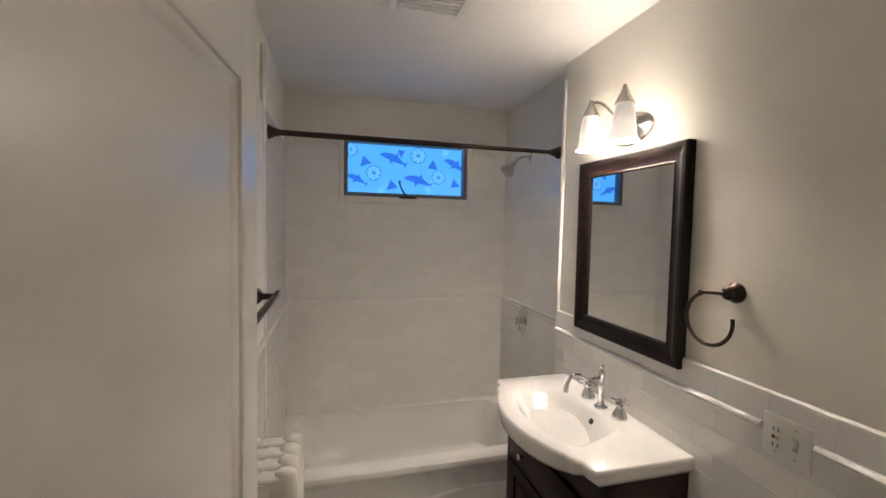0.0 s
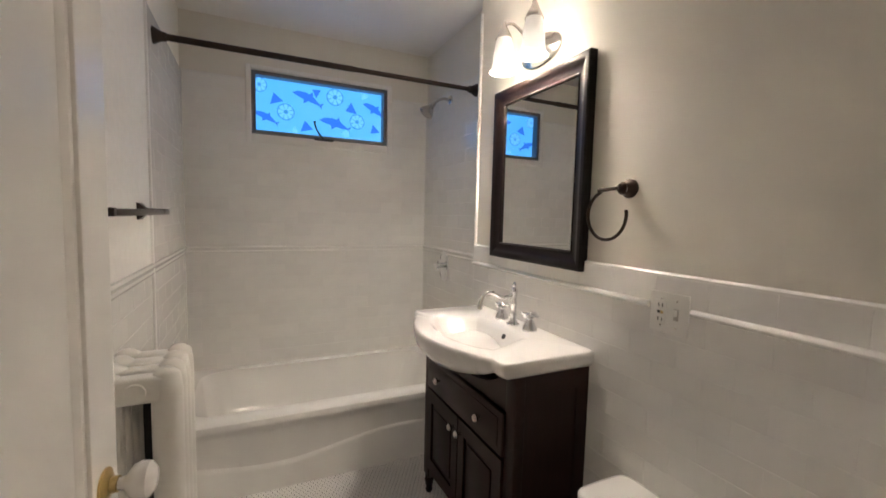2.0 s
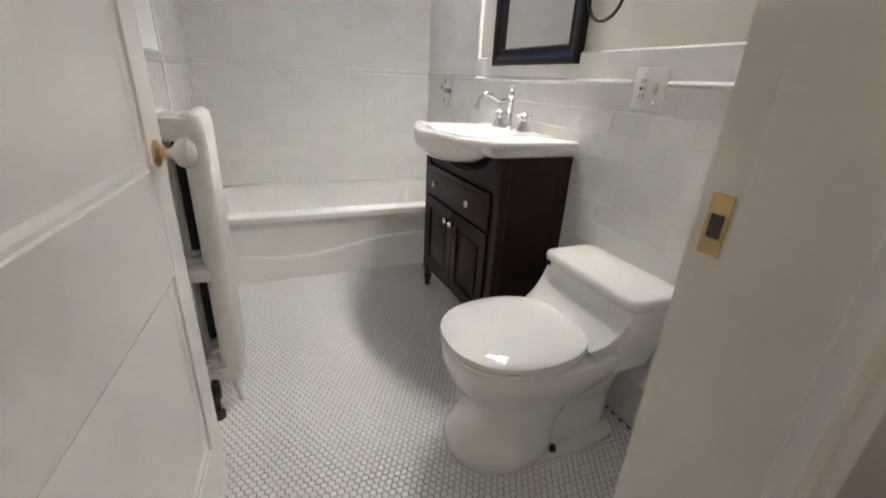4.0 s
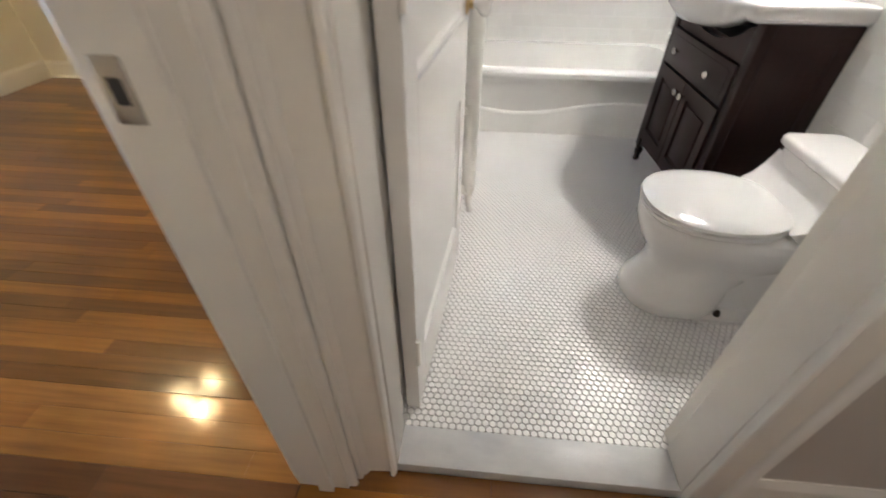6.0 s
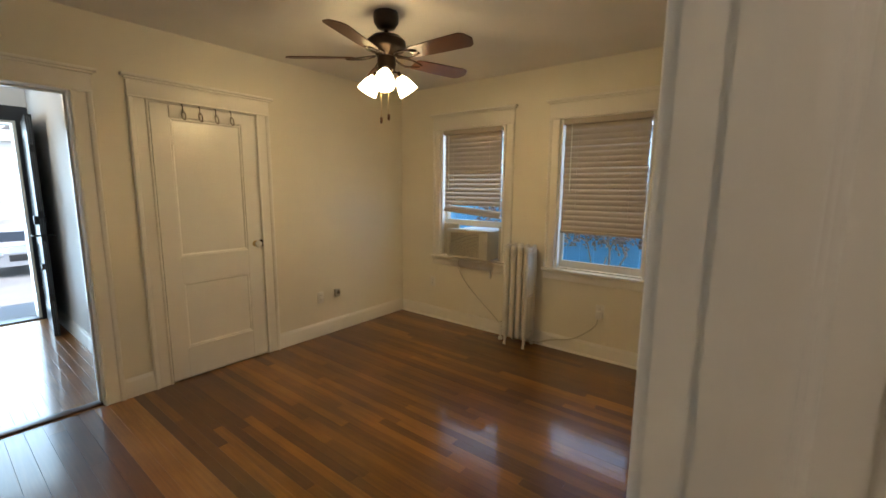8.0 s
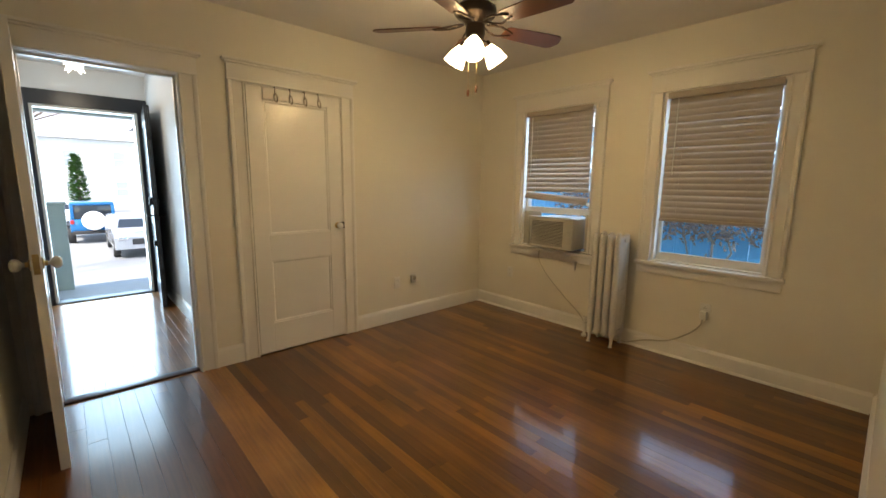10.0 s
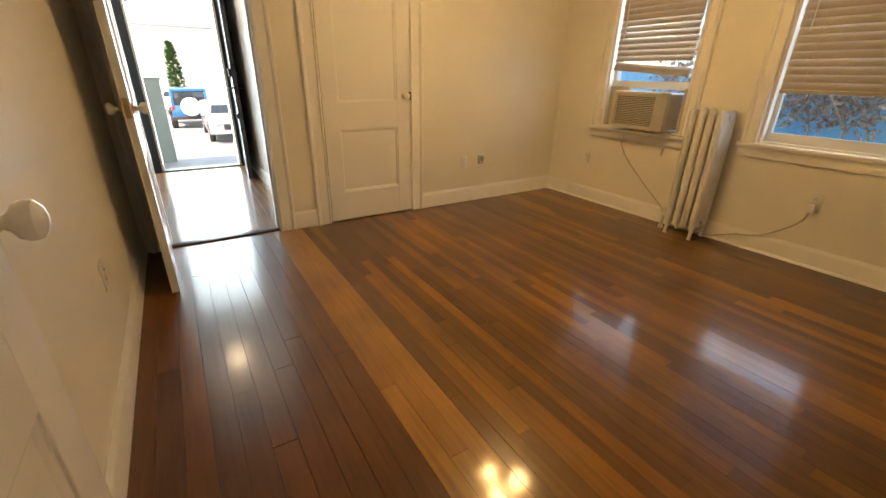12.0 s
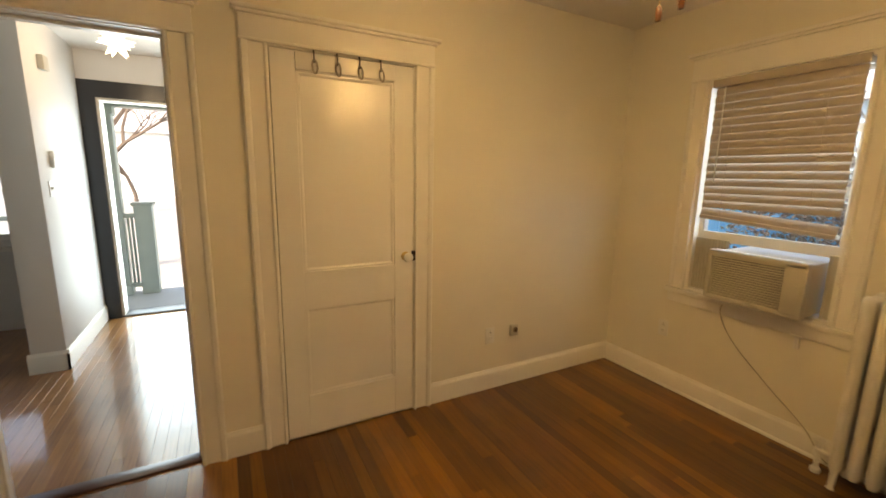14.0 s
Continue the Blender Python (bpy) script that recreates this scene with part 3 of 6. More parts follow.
blind(-2.915, -2.222, 2.04, 1.165, 0.046, lambda k, n: 81 if k < n * 0.5 else 66, droop=0.05, label="cream slatted blind hanging askew over the air conditioner")
blind(-1.588, -0.903, 2.04, 1.06, 0.046, lambda k, n: 78 if k % 4 else 70, label="cream slatted blind with slats mostly closed")


# ---- bathroom: tub ----


def rrect(x0, x1, y0, y1, r, z, n=5):
    """A rounded rectangle's outline at height z."""
    pts = []
    for cx, cy, a in ((x1 - r, y0 + r, -90), (x1 - r, y1 - r, 0), (x0 + r, y1 - r, 90), (x0 + r, y0 + r, 180)):
        for k in range(n + 1):
            t = radians(a + 90 * k / n)
            pts.append((cx + r * math.cos(t), cy + r * math.sin(t), z))
    return pts


def bathtub():
    ob = thing("bathtub", "white enamelled alcove bathtub with a moulded front apron", "bathtub")
    x0, x1, y0, y1, h = -0.047, 1.418, 2.063, 2.797, 0.388
    rings = [rrect(x0, x1, y0 + 0.044, y1, 0.012, 0.0), rrect(x0, x1, y0 + 0.020, y1, 0.012, h - 0.085), rrect(x0, x1, y0 + 0.012, y1, 0.012, h - 0.06), rrect(x0, x1, y0 + 0.002, y1, 0.012, h - 0.046), rrect(x0, x1, y0 - 0.003, y1, 0.014, h - 0.03), rrect(x0, x1, y0, y1, 0.014, h - 0.010), rrect(x0 + 0.004, x1 - 0.004, y0 + 0.012, y1 - 0.004, 0.02, h),
             rrect(x0 + 0.07, x1 - 0.07, y0 + 0.085, y1 - 0.05, 0.12, h), rrect(x0 + 0.085, x1 - 0.085, y0 + 0.10, y1 - 0.045, 0.12, h - 0.02),
             rrect(x0 + 0.12, x1 - 0.16, y0 + 0.14, y1 - 0.10, 0.13, 0.12), rrect(x0 + 0.18, x1 - 0.24, y0 + 0.20, y1 - 0.16, 0.12, 0.07)]
    part("tub_shell", loft(rings), enamel, ob)
    part("caulk_bead", rod((x0 + 0.01, y0 + 0.045, 0.002), (x1 - 0.06, y0 + 0.045, 0.002), 0.007, 8), grout_white, ob, "white caulk along the floor")
    # the apron's raised swag: a low wave across the front
    top = []
    for k in range(41):
        u = k / 40
        x = x0 + 0.03 + u * (x1 - x0 - 0.06)
        z = 0.165 - 0.04 * math.cos((u - 0.32) * 2 * math.pi * 1.25) * (1 - 0.3 * u) + 0.05 * u
        top.append((x, z))
    bm = loft([[(x, y0 + 0.046, 0.004), (x, y0 + 0.035, 0.004), (x, y0 + 0.025, z - 0.03), (x, y0 + 0.0255, z - 0.014), (x, y0 + 0.034, z)] for x, z in top])
    part("apron_panel", bm, enamel, ob, smooth=60)
    part("overflow_plate", moved(lathe([(0, 0), (0.035, 0), (0.035, 0.004), (0.02, 0.01), (0, 0.011)]), pose(x1 - 0.098, 2.43, 0.29, 0, -80, 0)), chrome, ob, "chrome overflow plate")
    return ob


bathtub()

# bathroom window
bw = thing("window_bath", "small aluminium awning window with blue patterned film", "window", kind="structure")
part("window_frame", boxes((0.306, 0.330, 2.80, 2.90, 1.797, 2.163), (1.110, 1.134, 2.80, 2.90, 1.797, 2.163), (0.330, 1.110, 2.80, 2.90, 1.797, 1.819), (0.330, 1.110, 2.80, 2.90, 2.141, 2.163)), aluminium, bw)
film = bpy.data.materials.new("window_film")
film.use_nodes = True
nt = film.node_tree
pb = nt.nodes["Principled BSDF"]
pb.inputs["Base Color"].default_value = (0.10, 0.25, 0.5, 1)
pb.inputs["Transmission Weight"].default_value = 0.0
pb.inputs["Roughness"].default_value = 0.4
# daylight coming through the film is given as emission of the pane
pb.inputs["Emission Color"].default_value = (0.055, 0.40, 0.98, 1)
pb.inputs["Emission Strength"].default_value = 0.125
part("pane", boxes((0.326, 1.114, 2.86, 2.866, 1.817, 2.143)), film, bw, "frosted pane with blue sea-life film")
# ---- bathroom: vanity ----


def vanity():
    ob = thing("vanity_cabinet", "dark mahogany wooden vanity cabinet with arched apron on turned feet", "cabinet")
    x0, x1, y0, y1, zt = 1.055, 1.352, 1.105, 1.825, 0.835
    part("body", boxes((x0 + 0.02, x1, y0 + 0.03, y1 - 0.03, 0.12, zt - 0.09)), mahogany, ob)
    part("side_panel", boxes((x0 + 0.03, x1, y0, y0 + 0.02, 0.09, zt - 0.001)), mahogany, ob)
    part("side_panel", boxes((x0 + 0.03, x1, y1 - 0.02, y1, 0.09, zt - 0.001)), mahogany, ob)
    # front: stiles and the arched apron under the bowl
    pts = [(y0, zt)]
    for k in range(25):
        u = k / 24
        d = 0.085 * (math.sin(math.pi * min(1, max(0, (u - 0.12) / 0.76)))) ** 0.55 if 0.12 < u < 0.88 else 0
        pts.append((y0 + u * (y1 - y0), zt - 0.02 - d))
    pts.append((y1, zt))
    lowers = [(y1, 0.70), (y0, 0.70)]
    outline = [(y, z) for y, z in pts[1:-1]] + lowers
    part("apron", prism(outline, "x", x0, x0 + 0.02), mahogany, ob)
    part("bottom_rail", prism([(y0, 0.09), (y0 + 0.05, 0.09), (y0 + 0.09, 0.115), ((y0 + y1) / 2, 0.13), (y1 - 0.09, 0.115), (y1 - 0.05, 0.09), (y1, 0.09), (y1, 0.15), (y0, 0.15)], "x", x0 + 0.002, x0 + 0.022), mahogany, ob)
    for y in (y0 + 0.02, y1 - 0.02):
        part("post", rbox(x0 - 0.006, x0 + 0.0345, y - 0.028, y + 0.028, 0.09, zt - 0.002, 0.006), mahogany, ob)
        part("foot", moved(lathe([(0, 0), (0.012, 0), (0.018, 0.012), (0.014, 0.026), (0.02, 0.05), (0.023, 0.066), (0.014, 0.074), (0.02, 0.082), (0.02, 0.092), (0, 0.092)], 16), pose(x0 + 0.014, y, 0)), mahogany, ob, "turned wooden foot")
        part("foot", moved(lathe([(0, 0), (0.012, 0), (0.018, 0.012), (0.014, 0.026), (0.02, 0.05), (0.023, 0.066), (0.014, 0.074), (0.02, 0.082), (0.02, 0.092), (0, 0.092)], 16), pose(x1 - 0.03, y, 0)), mahogany, ob, "turned wooden foot")
    def knob(parent, y, z):
        part("knob", moved(lathe([(0.006, 0), (0.006, 0.012), (0.013, 0.018), (0.015, 0.024), (0.011, 0.03), (0, 0.032)], 14), pose(x0 - 0.016, y, z, 0, -90, 0)), nickel, parent, "satin nickel knob")
    d = part("drawer", rbox(x0 - 0.016, x0 + 0.004, y0 + 0.045, y1 - 0.045, 0.545, 0.695, 0.005), mahogany, ob)
    part("drawer_field", rbox(x0 - 0.019, x0 - 0.0165, y0 + 0.07, y1 - 0.07, 0.568, 0.672, 0.0012), mahogany, d)
    knob(d, 1.29, 0.62)
    knob(d, 1.64, 0.62)
    ym = (y0 + y1) / 2
    for a, b, ky in ((y0 + 0.045, ym - 0.003, ym - 0.03), (ym + 0.003, y1 - 0.045, ym + 0.03)):
        fr = boxes((x0 - 0.016, x0 + 0.004, a, a + 0.05, 0.155, 0.535), (x0 - 0.016, x0 + 0.004, b - 0.05, b, 0.155, 0.535), (x0 - 0.016, x0 + 0.004, a + 0.05, b - 0.05, 0.155, 0.21), (x0 - 0.016, x0 + 0.004, a + 0.05, b - 0.05, 0.48, 0.535),
                   (x0 - 0.006, x0 + 0.002, a + 0.05, b - 0.05, 0.21, 0.48))
        dd = part("door", fr, mahogany, ob)
        part("raised_panel", rbox(x0 - 0.013, x0 - 0.0065, a + 0.07, b - 0.07, 0.23, 0.46, 0.003), mahogany, dd)
        knob(dd, ky, 0.485)
    # side panels
    for y, s in ((y0, -1), (y1, 1)):
        e0, e1 = sorted((y, y + s * 0.006))
        part("side_frame", boxes((x0 + 0.034, x0 + 0.08, e0, e1, 0.095, zt - 0.003), (x1 - 0.05, x1, e0, e1, 0.095, zt - 0.003), (x0 + 0.08, x1 - 0.05, e0, e1, 0.095, 0.16), (x0 + 0.08, x1 - 0.05, e0, e1, zt - 0.07, zt - 0.003)), mahogany, ob)
    return ob


vanity()


def vanity_top():
    """A moulded ceramic top: straight ends, a bowed belly in front and a sunk oval bowl."""
    ob = thing("sink_top", "white ceramic vanity basin with a bowed front edge", "sink")
    xb, ya, yb, yc = 1.356, 1.082, 1.848, 1.465

    def front(y):
        u = abs(y - yc) / ((yb - ya) / 2)
        if u > 0.80:
            return 0.985 + 0.012 * max(0, (u - 0.93) / 0.07)
        s = math.cos(u / 0.80 * math.pi / 2) ** 0.75
        return 0.985 - 0.105 * s - (0.012 if u > 0.72 else 0)
    ys = [ya + (yb - ya) * k / 48 for k in range(49)]

    def ring(z, grow=0.0, depth=1.0, lowmid=0.0):
        r = [(xb, ya - grow + (yb - ya + 2 * grow) * k / 24, z) for k in range(25)]
        out = []
        for y in reversed(ys):
            yy = yc + (y - yc) * (1 + grow * 2 / (yb - ya))
            u = abs(y - yc) / ((yb - ya) / 2)
            drop = lowmid * max(0, math.cos(min(1, u / 0.82) * math.pi / 2)) ** 0.7
            out.append((1.02 + (front(y) - 1.02) * depth - grow, yy, z - drop))
        return r + out
    rings = [ring(0.838, -0.012, 0.25, 0.075), ring(0.838, -0.006, 0.75, 0.055), ring(0.852, 0.0, 0.98, 0.028), ring(0.872, 0.002, 1.0, 0.004), ring(0.886, 0.0, 1.0), ring(0.890, -0.006, 0.99)]
    # bowl rings on the same number of points
    cx, cy = 1.10, yc

    def oval(rx, ry, z, px=0.0):
        pts = []
        base = ring(0.89)
        for p in base:
            a = math.atan2((p[1] - cy) / 0.38, (p[0] - cx) / 0.22)
            pts.append((cx + px + rx * math.cos(a), cy + ry * math.sin(a), z))
        return pts
    rings += [oval(0.158, 0.285, 0.8905), oval(0.150, 0.272, 0.8885), oval(0.140, 0.256, 0.881), oval(0.128, 0.236, 0.865), oval(0.108, 0.20, 0.835), oval(0.075, 0.145, 0.80), oval(0.03, 0.05, 0.785)]
    part("basin", loft(rings), porcelain, ob, smooth=75)
    part("overflow_hole", moved(lathe([(0, 0), (0.011, 0), (0.011, 0.003), (0.006, 0.004), (0, 0.002)], 16), pose(1.219, 1.43, 0.856, 0, -58, 0)), plastic_dark, ob, "dark overflow hole")
    part("drain", moved(lathe([(0, 0), (0.022, 0), (0.02, 0.003), (0, 0.004)], 16), pose(1.10, yc, 0.7855)), chrome, ob)
    return ob


vanity_top()


def faucet():
    ob = thing("faucet", "chrome widespread faucet with a gooseneck spout and cross handles", "faucet")
    x, y, z = 1.285, 1.465, 0.89
    part("column", moved(lathe([(0, 0), (0.027, 0), (0.027, 0.006), (0.016, 0.014), (0.011, 0.03), (0.014, 0.045), (0.011, 0.055), (0.013, 0.085), (0.015, 0.09), (0.011, 0.1), (0.013, 0.13), (0.017, 0.14), (0.012, 0.15), (0.006, 0.158), (0.009, 0.168), (0.004, 0.178), (0, 0.18)]), pose(x, y, z)), chrome, ob)
    pts, rs = [], []
    bend = [(0.0, 0.128), (-0.025, 0.120), (-0.05, 0.117), (-0.075, 0.124), (-0.098, 0.138), (-0.12, 0.144), (-0.14, 0.137), (-0.154, 0.119), (-0.160, 0.098), (-0.162, 0.078)]
    for i, (dx, dz) in enumerate(bend):
        pts.append((x + dx, y, z + dz))
        rs.append(0.0085 if i < 8 else 0.0105)
    part("spout", tube(pts, rs), chrome, ob)
    for s in (-1, 1):
        h = part("handle", moved(lathe([(0, 0), (0.029, 0), (0.030, 0.006), (0.026, 0.016), (0.018, 0.034), (0.012, 0.046), (0.015, 0.052), (0.011, 0.060), (0.016, 0.068), (0.010, 0.076), (0, 0.079)]), pose(x + 0.01, y + s * 0.1, z)), chrome, ob)
        for a in (20, 110):
            c, sn = math.cos(radians(a)) * 0.036, math.sin(radians(a)) * 0.036
            part("cross_bar", tube([(x + 0.01 - c, y + s * 0.1 - sn, z + 0.063), (x + 0.01 - c * 0.8, y + s * 0.1 - sn * 0.8, z + 0.063), (x + 0.01 + c * 0.8, y + s * 0.1 + sn * 0.8, z + 0.063), (x + 0.01 + c, y + s * 0.1 + sn, z + 0.063)], [0.0075, 0.0045, 0.0045, 0.0075], 8), chrome, h)
    return ob


faucet()


def wall_mirror():
    ob = thing("wall_mirror", "rectangular wall mirror in a wide dark espresso frame", "mirror")
    y0, y1, z0, z1, w = 1.147, 1.749, 1.152, 1.903, 0.068
    prof = [(0, 0.0), (0, 0.030), (0.006, 0.034), (0.016, 0.033), (0.03, 0.026), (0.05, 0.019), (w - 0.008, 0.017), (w - 0.004, 0.020), (w, 0.016), (w, 0.0)]
    X = 1.363
    rings = []
    for u, d in prof:
        rings.append([(X - d, y0 + u, z0 + u), (X - d, y1 - u, z0 + u), (X - d, y1 - u, z1 - u), (X - d, y0 + u, z1 - u)])
    part("frame", loft(rings, cap=False), espresso, ob, smooth=25)
    part("mirror_pane", boxes((X - 0.010, X - 0.004, y0 + w - 0.004, y1 - w + 0.004, z0 + w - 0.004, z1 - w + 0.004)), mirror_glass, ob, "silvered mirror glass")
    return ob


wall_mirror()



def lit_glass(name, color, top, low):
    """Frosted shade lit by its bulb: dimmer at the collar than round the bulb."""
    m = glowing(name, color, low)
    nt = m.node_tree
    tc, sp, mr = nt.nodes.new("ShaderNodeTexCoord"), nt.nodes.new("ShaderNodeSeparateXYZ"), nt.nodes.new("ShaderNodeMapRange")
    nt.links.new(tc.outputs["Generated"], sp.inputs["Vector"])
    nt.links.new(sp.outputs["Z"], mr.inputs["Value"])
    mr.inputs["From Min"].default_value, mr.inputs["From Max"].default_value = 0.45, 0.75
    mr.inputs["To Min"].default_value, mr.inputs["To Max"].default_value = low, top
    nt.links.new(mr.outputs["Result"], nt.nodes["Principled BSDF"].inputs["Emission Strength"])
    return m


shade_glow = lit_glass("lit_glass", (1.0, 0.93, 0.80), 0.04, 0.085)
fan_glow = glowing("lit_fan_glass", (1.0, 0.78, 0.46), 1.08)


def vanity_light():
    ob = thing("wall_light", "two-arm brushed nickel wall light with frosted glass shades, lit", "wall lamp")
    X, yc, zc = 1.364, 1.455, 2.0
    prof = [(1.0, 0.0), (1.0, 0.006), (0.94, 0.012), (0.6, 0.02), (0.3, 0.03), (0.12, 0.034)]
    rings = []
    for s, d in prof:
        ring = []
        for k in range(48):
            a = 2 * math.pi * k / 48
            rib = 1 + (0.02 if k % 2 else -0.02) * (0.2 < s < 0.97)
            ring.append((X - d * rib, yc + 0.125 * s * math.cos(a), zc + 0.062 * s * math.sin(a)))
        rings.append(ring)
    part("backplate", loft(rings), nickel, ob, "ribbed oval nickel backplate", smooth=20)
    for s in (-1, 1):
        ys = yc + s * 0.10
        xs = 1.25
        pts = []
        for k in range(17):
            u = k / 16
            pts.append((X - 0.02 - (X - 0.02 - xs) * u, yc + s * (0.03 + 0.07 * u), zc + 0.01 + 0.135 * math.sin(math.pi * (0.12 + 0.60 * u)) ** 1.0 * (0.35 + 0.65 * u) - 0.0))
        pts.append((xs, ys, pts[-1][2] - 0.02))
        part("arm", tube(pts, 0.006), nickel, ob)
        zt = 2.108
        part("cap", moved(lathe([(0.006, 0.022), (0.012, 0.0), (0.033, -0.04), (0.035, -0.046), (0.0, -0.046)]), pose(xs, ys, zt)), nickel, ob)
        sh = lathe([(0.03, 0.0), (0.034, -0.02), (0.040, -0.055), (0.043, -0.09), (0.046, -0.112), (0.057, -0.132), (0.055, -0.133), (0.044, -0.114), (0.040, -0.09), (0.037, -0.055), (0.031, -0.02), (0.027, 0.0)], 28)
        g = part("glass_shade", moved(sh, pose(xs, ys, zt - 0.047)), shade_glow, ob, "frosted bell glass shade")
        bulb("vanity_bulb", (xs, ys, zt - 0.115), BATH_W, BATHWHITE, 0.0505)
    return ob


BATH_W = 3.0
vanity_light()


def towel_ring():
    ob = thing("towel_ring", "dark bronze open towel ring on the painted wall", "towel ring")
    y, z = 0.985, 1.432
    part("rose", moved(lathe([(0, 0), (0.03, 0), (0.03, 0.006), (0.022, 0.012), (0.016, 0.03), (0.02, 0.036), (0.012, 0.046), (0, 0.048)]), pose(1.366, y, z, 0, -90, 0)), bronze, ob)
    part("arm", tube([(1.318, y, z), (1.315, y + 0.03, z - 0.002), (1.315, y + 0.06, z - 0.004), (1.315, y + 0.075, z - 0.004)], [0.007, 0.006, 0.007, 0.009]), bronze, ob)
    pts = []
    for k in range(33):
        a = radians(70 - 262 * k / 32)
        pts.append((1.315, y + 0.042 + 0.077 * math.cos(a), z - 0.083 + 0.077 * math.sin(a)))
    part("ring", tube(pts, 0.0055), bronze, ob)
    return ob


towel_ring()


def curtain_rod():
    ob = thing("shower_rod", "dark bronze shower curtain rod across the tub", "shower rod")
    part("rod", rod((-0.044, 2.074, 2.016), (0.75, 2.074, 2.016), 0.0135), bronze, ob)
    part("inner_rod", rod((0.75, 2.074, 2.016), (1.416, 2.074, 2.016), 0.0115), bronze, ob)
    for x, s in ((-0.047, 1), (1.4145, -1)):
        part("flange", moved(lathe([(0, 0), (0.034, 0), (0.034, 0.006), (0.02, 0.03), (0.0165, 0.05), (0, 0.05)]), pose(x, 2.074, 2.016, 0, 90 * s, 0)), bronze, ob)


curtain_rod()


def towel_bar():
    ob = thing("towel_bar", "dark bronze towel bar on the tiled wall", "towel bar")
    for y in (1.20, 1.765):
        part("bracket", moved(lathe([(0, 0), (0.04, 0), (0.04, 0.006), (0.016, 0.024), (0.013, 0.06), (0.014, 0.066), (0.014, 0.076), (0, 0.078)], 4), pose(-0.046, y, 1.325, 0, 90, 0) @ pose(0, 0, 0, 0, 0, 45)), bronze, ob)
    part("bar", rbox(0.012, 0.030, 1.19, 1.86, 1.315, 1.333, 0.003), bronze, ob)


towel_bar()


def shower():
    ob = thing("shower_fixture", "dull chrome shower head on a bent arm", "shower")
    y = 2.40
    part("flange", moved(lathe([(0, 0), (0.03, 0), (0.026, 0.008), (0.012, 0.012), (0, 0.012)]), pose(1.4145, y, 2.04, 0, -90, 0)), nickel, ob)
    part("arm", tube([(1.415, y, 2.04), (1.37, y, 2.045), (1.33, y, 2.03), (1.305, y, 2.005)], 0.009), nickel, ob)
    part("head", moved(lathe([(0.011, 0.0), (0.015, 0.012), (0.012, 0.02), (0.030, 0.052), (0.043, 0.075), (0.043, 0.088), (0.034, 0.092), (0, 0.093)]), pose(1.308, y, 2.008, 0, -140, 0)), nickel, ob)
    v = thing("shower_valve", "chrome oval shower valve with a cross handle", "shower valve")
    rings = []
    for s, d in ((1, 0), (1, 0.004), (0.93, 0.009), (0.4, 0.012)):
        rings.append([(1.4145 - d, 2.43 + 0.066 * s * math.cos(2 * math.pi * k / 32), 1.015 + 0.098 * s * math.sin(2 * math.pi * k / 32)) for k in range(32)])
    part("plate", loft(rings), chrome, v)
    part("stem", moved(lathe([(0, 0), (0.018, 0), (0.016, 0.03), (0.02, 0.036), (0.014, 0.055), (0, 0.058)]), pose(1.41, 2.43, 1.02, 0, -90, 0)), chrome, v)
    for a in (10, 100):
        c, s = 0.032 * math.cos(radians(a)), 0.032 * math.sin(radians(a))
        part("cross_bar", tube([(1.362, 2.43 - c, 1.02 - s), (1.362, 2.43 - c * 0.7, 1.02 - s * 0.7), (1.362, 2.43 + c * 0.7, 1.02 + s * 0.7), (1.362, 2.43 + c, 1.02 + s)], [0.009, 0.005, 0.005, 0.009], 8), chrome, v)
    t = thing("tub_spout", "chrome tub spout below the shower valve", "spout")
    part("spout_body", tube([(1.4145, 2.43, 0.56), (1.36, 2.43, 0.56), (1.31, 2.43, 0.552), (1.285, 2.43, 0.53)], [0.024, 0.024, 0.022, 0.018], 16), chrome, t)


shower()


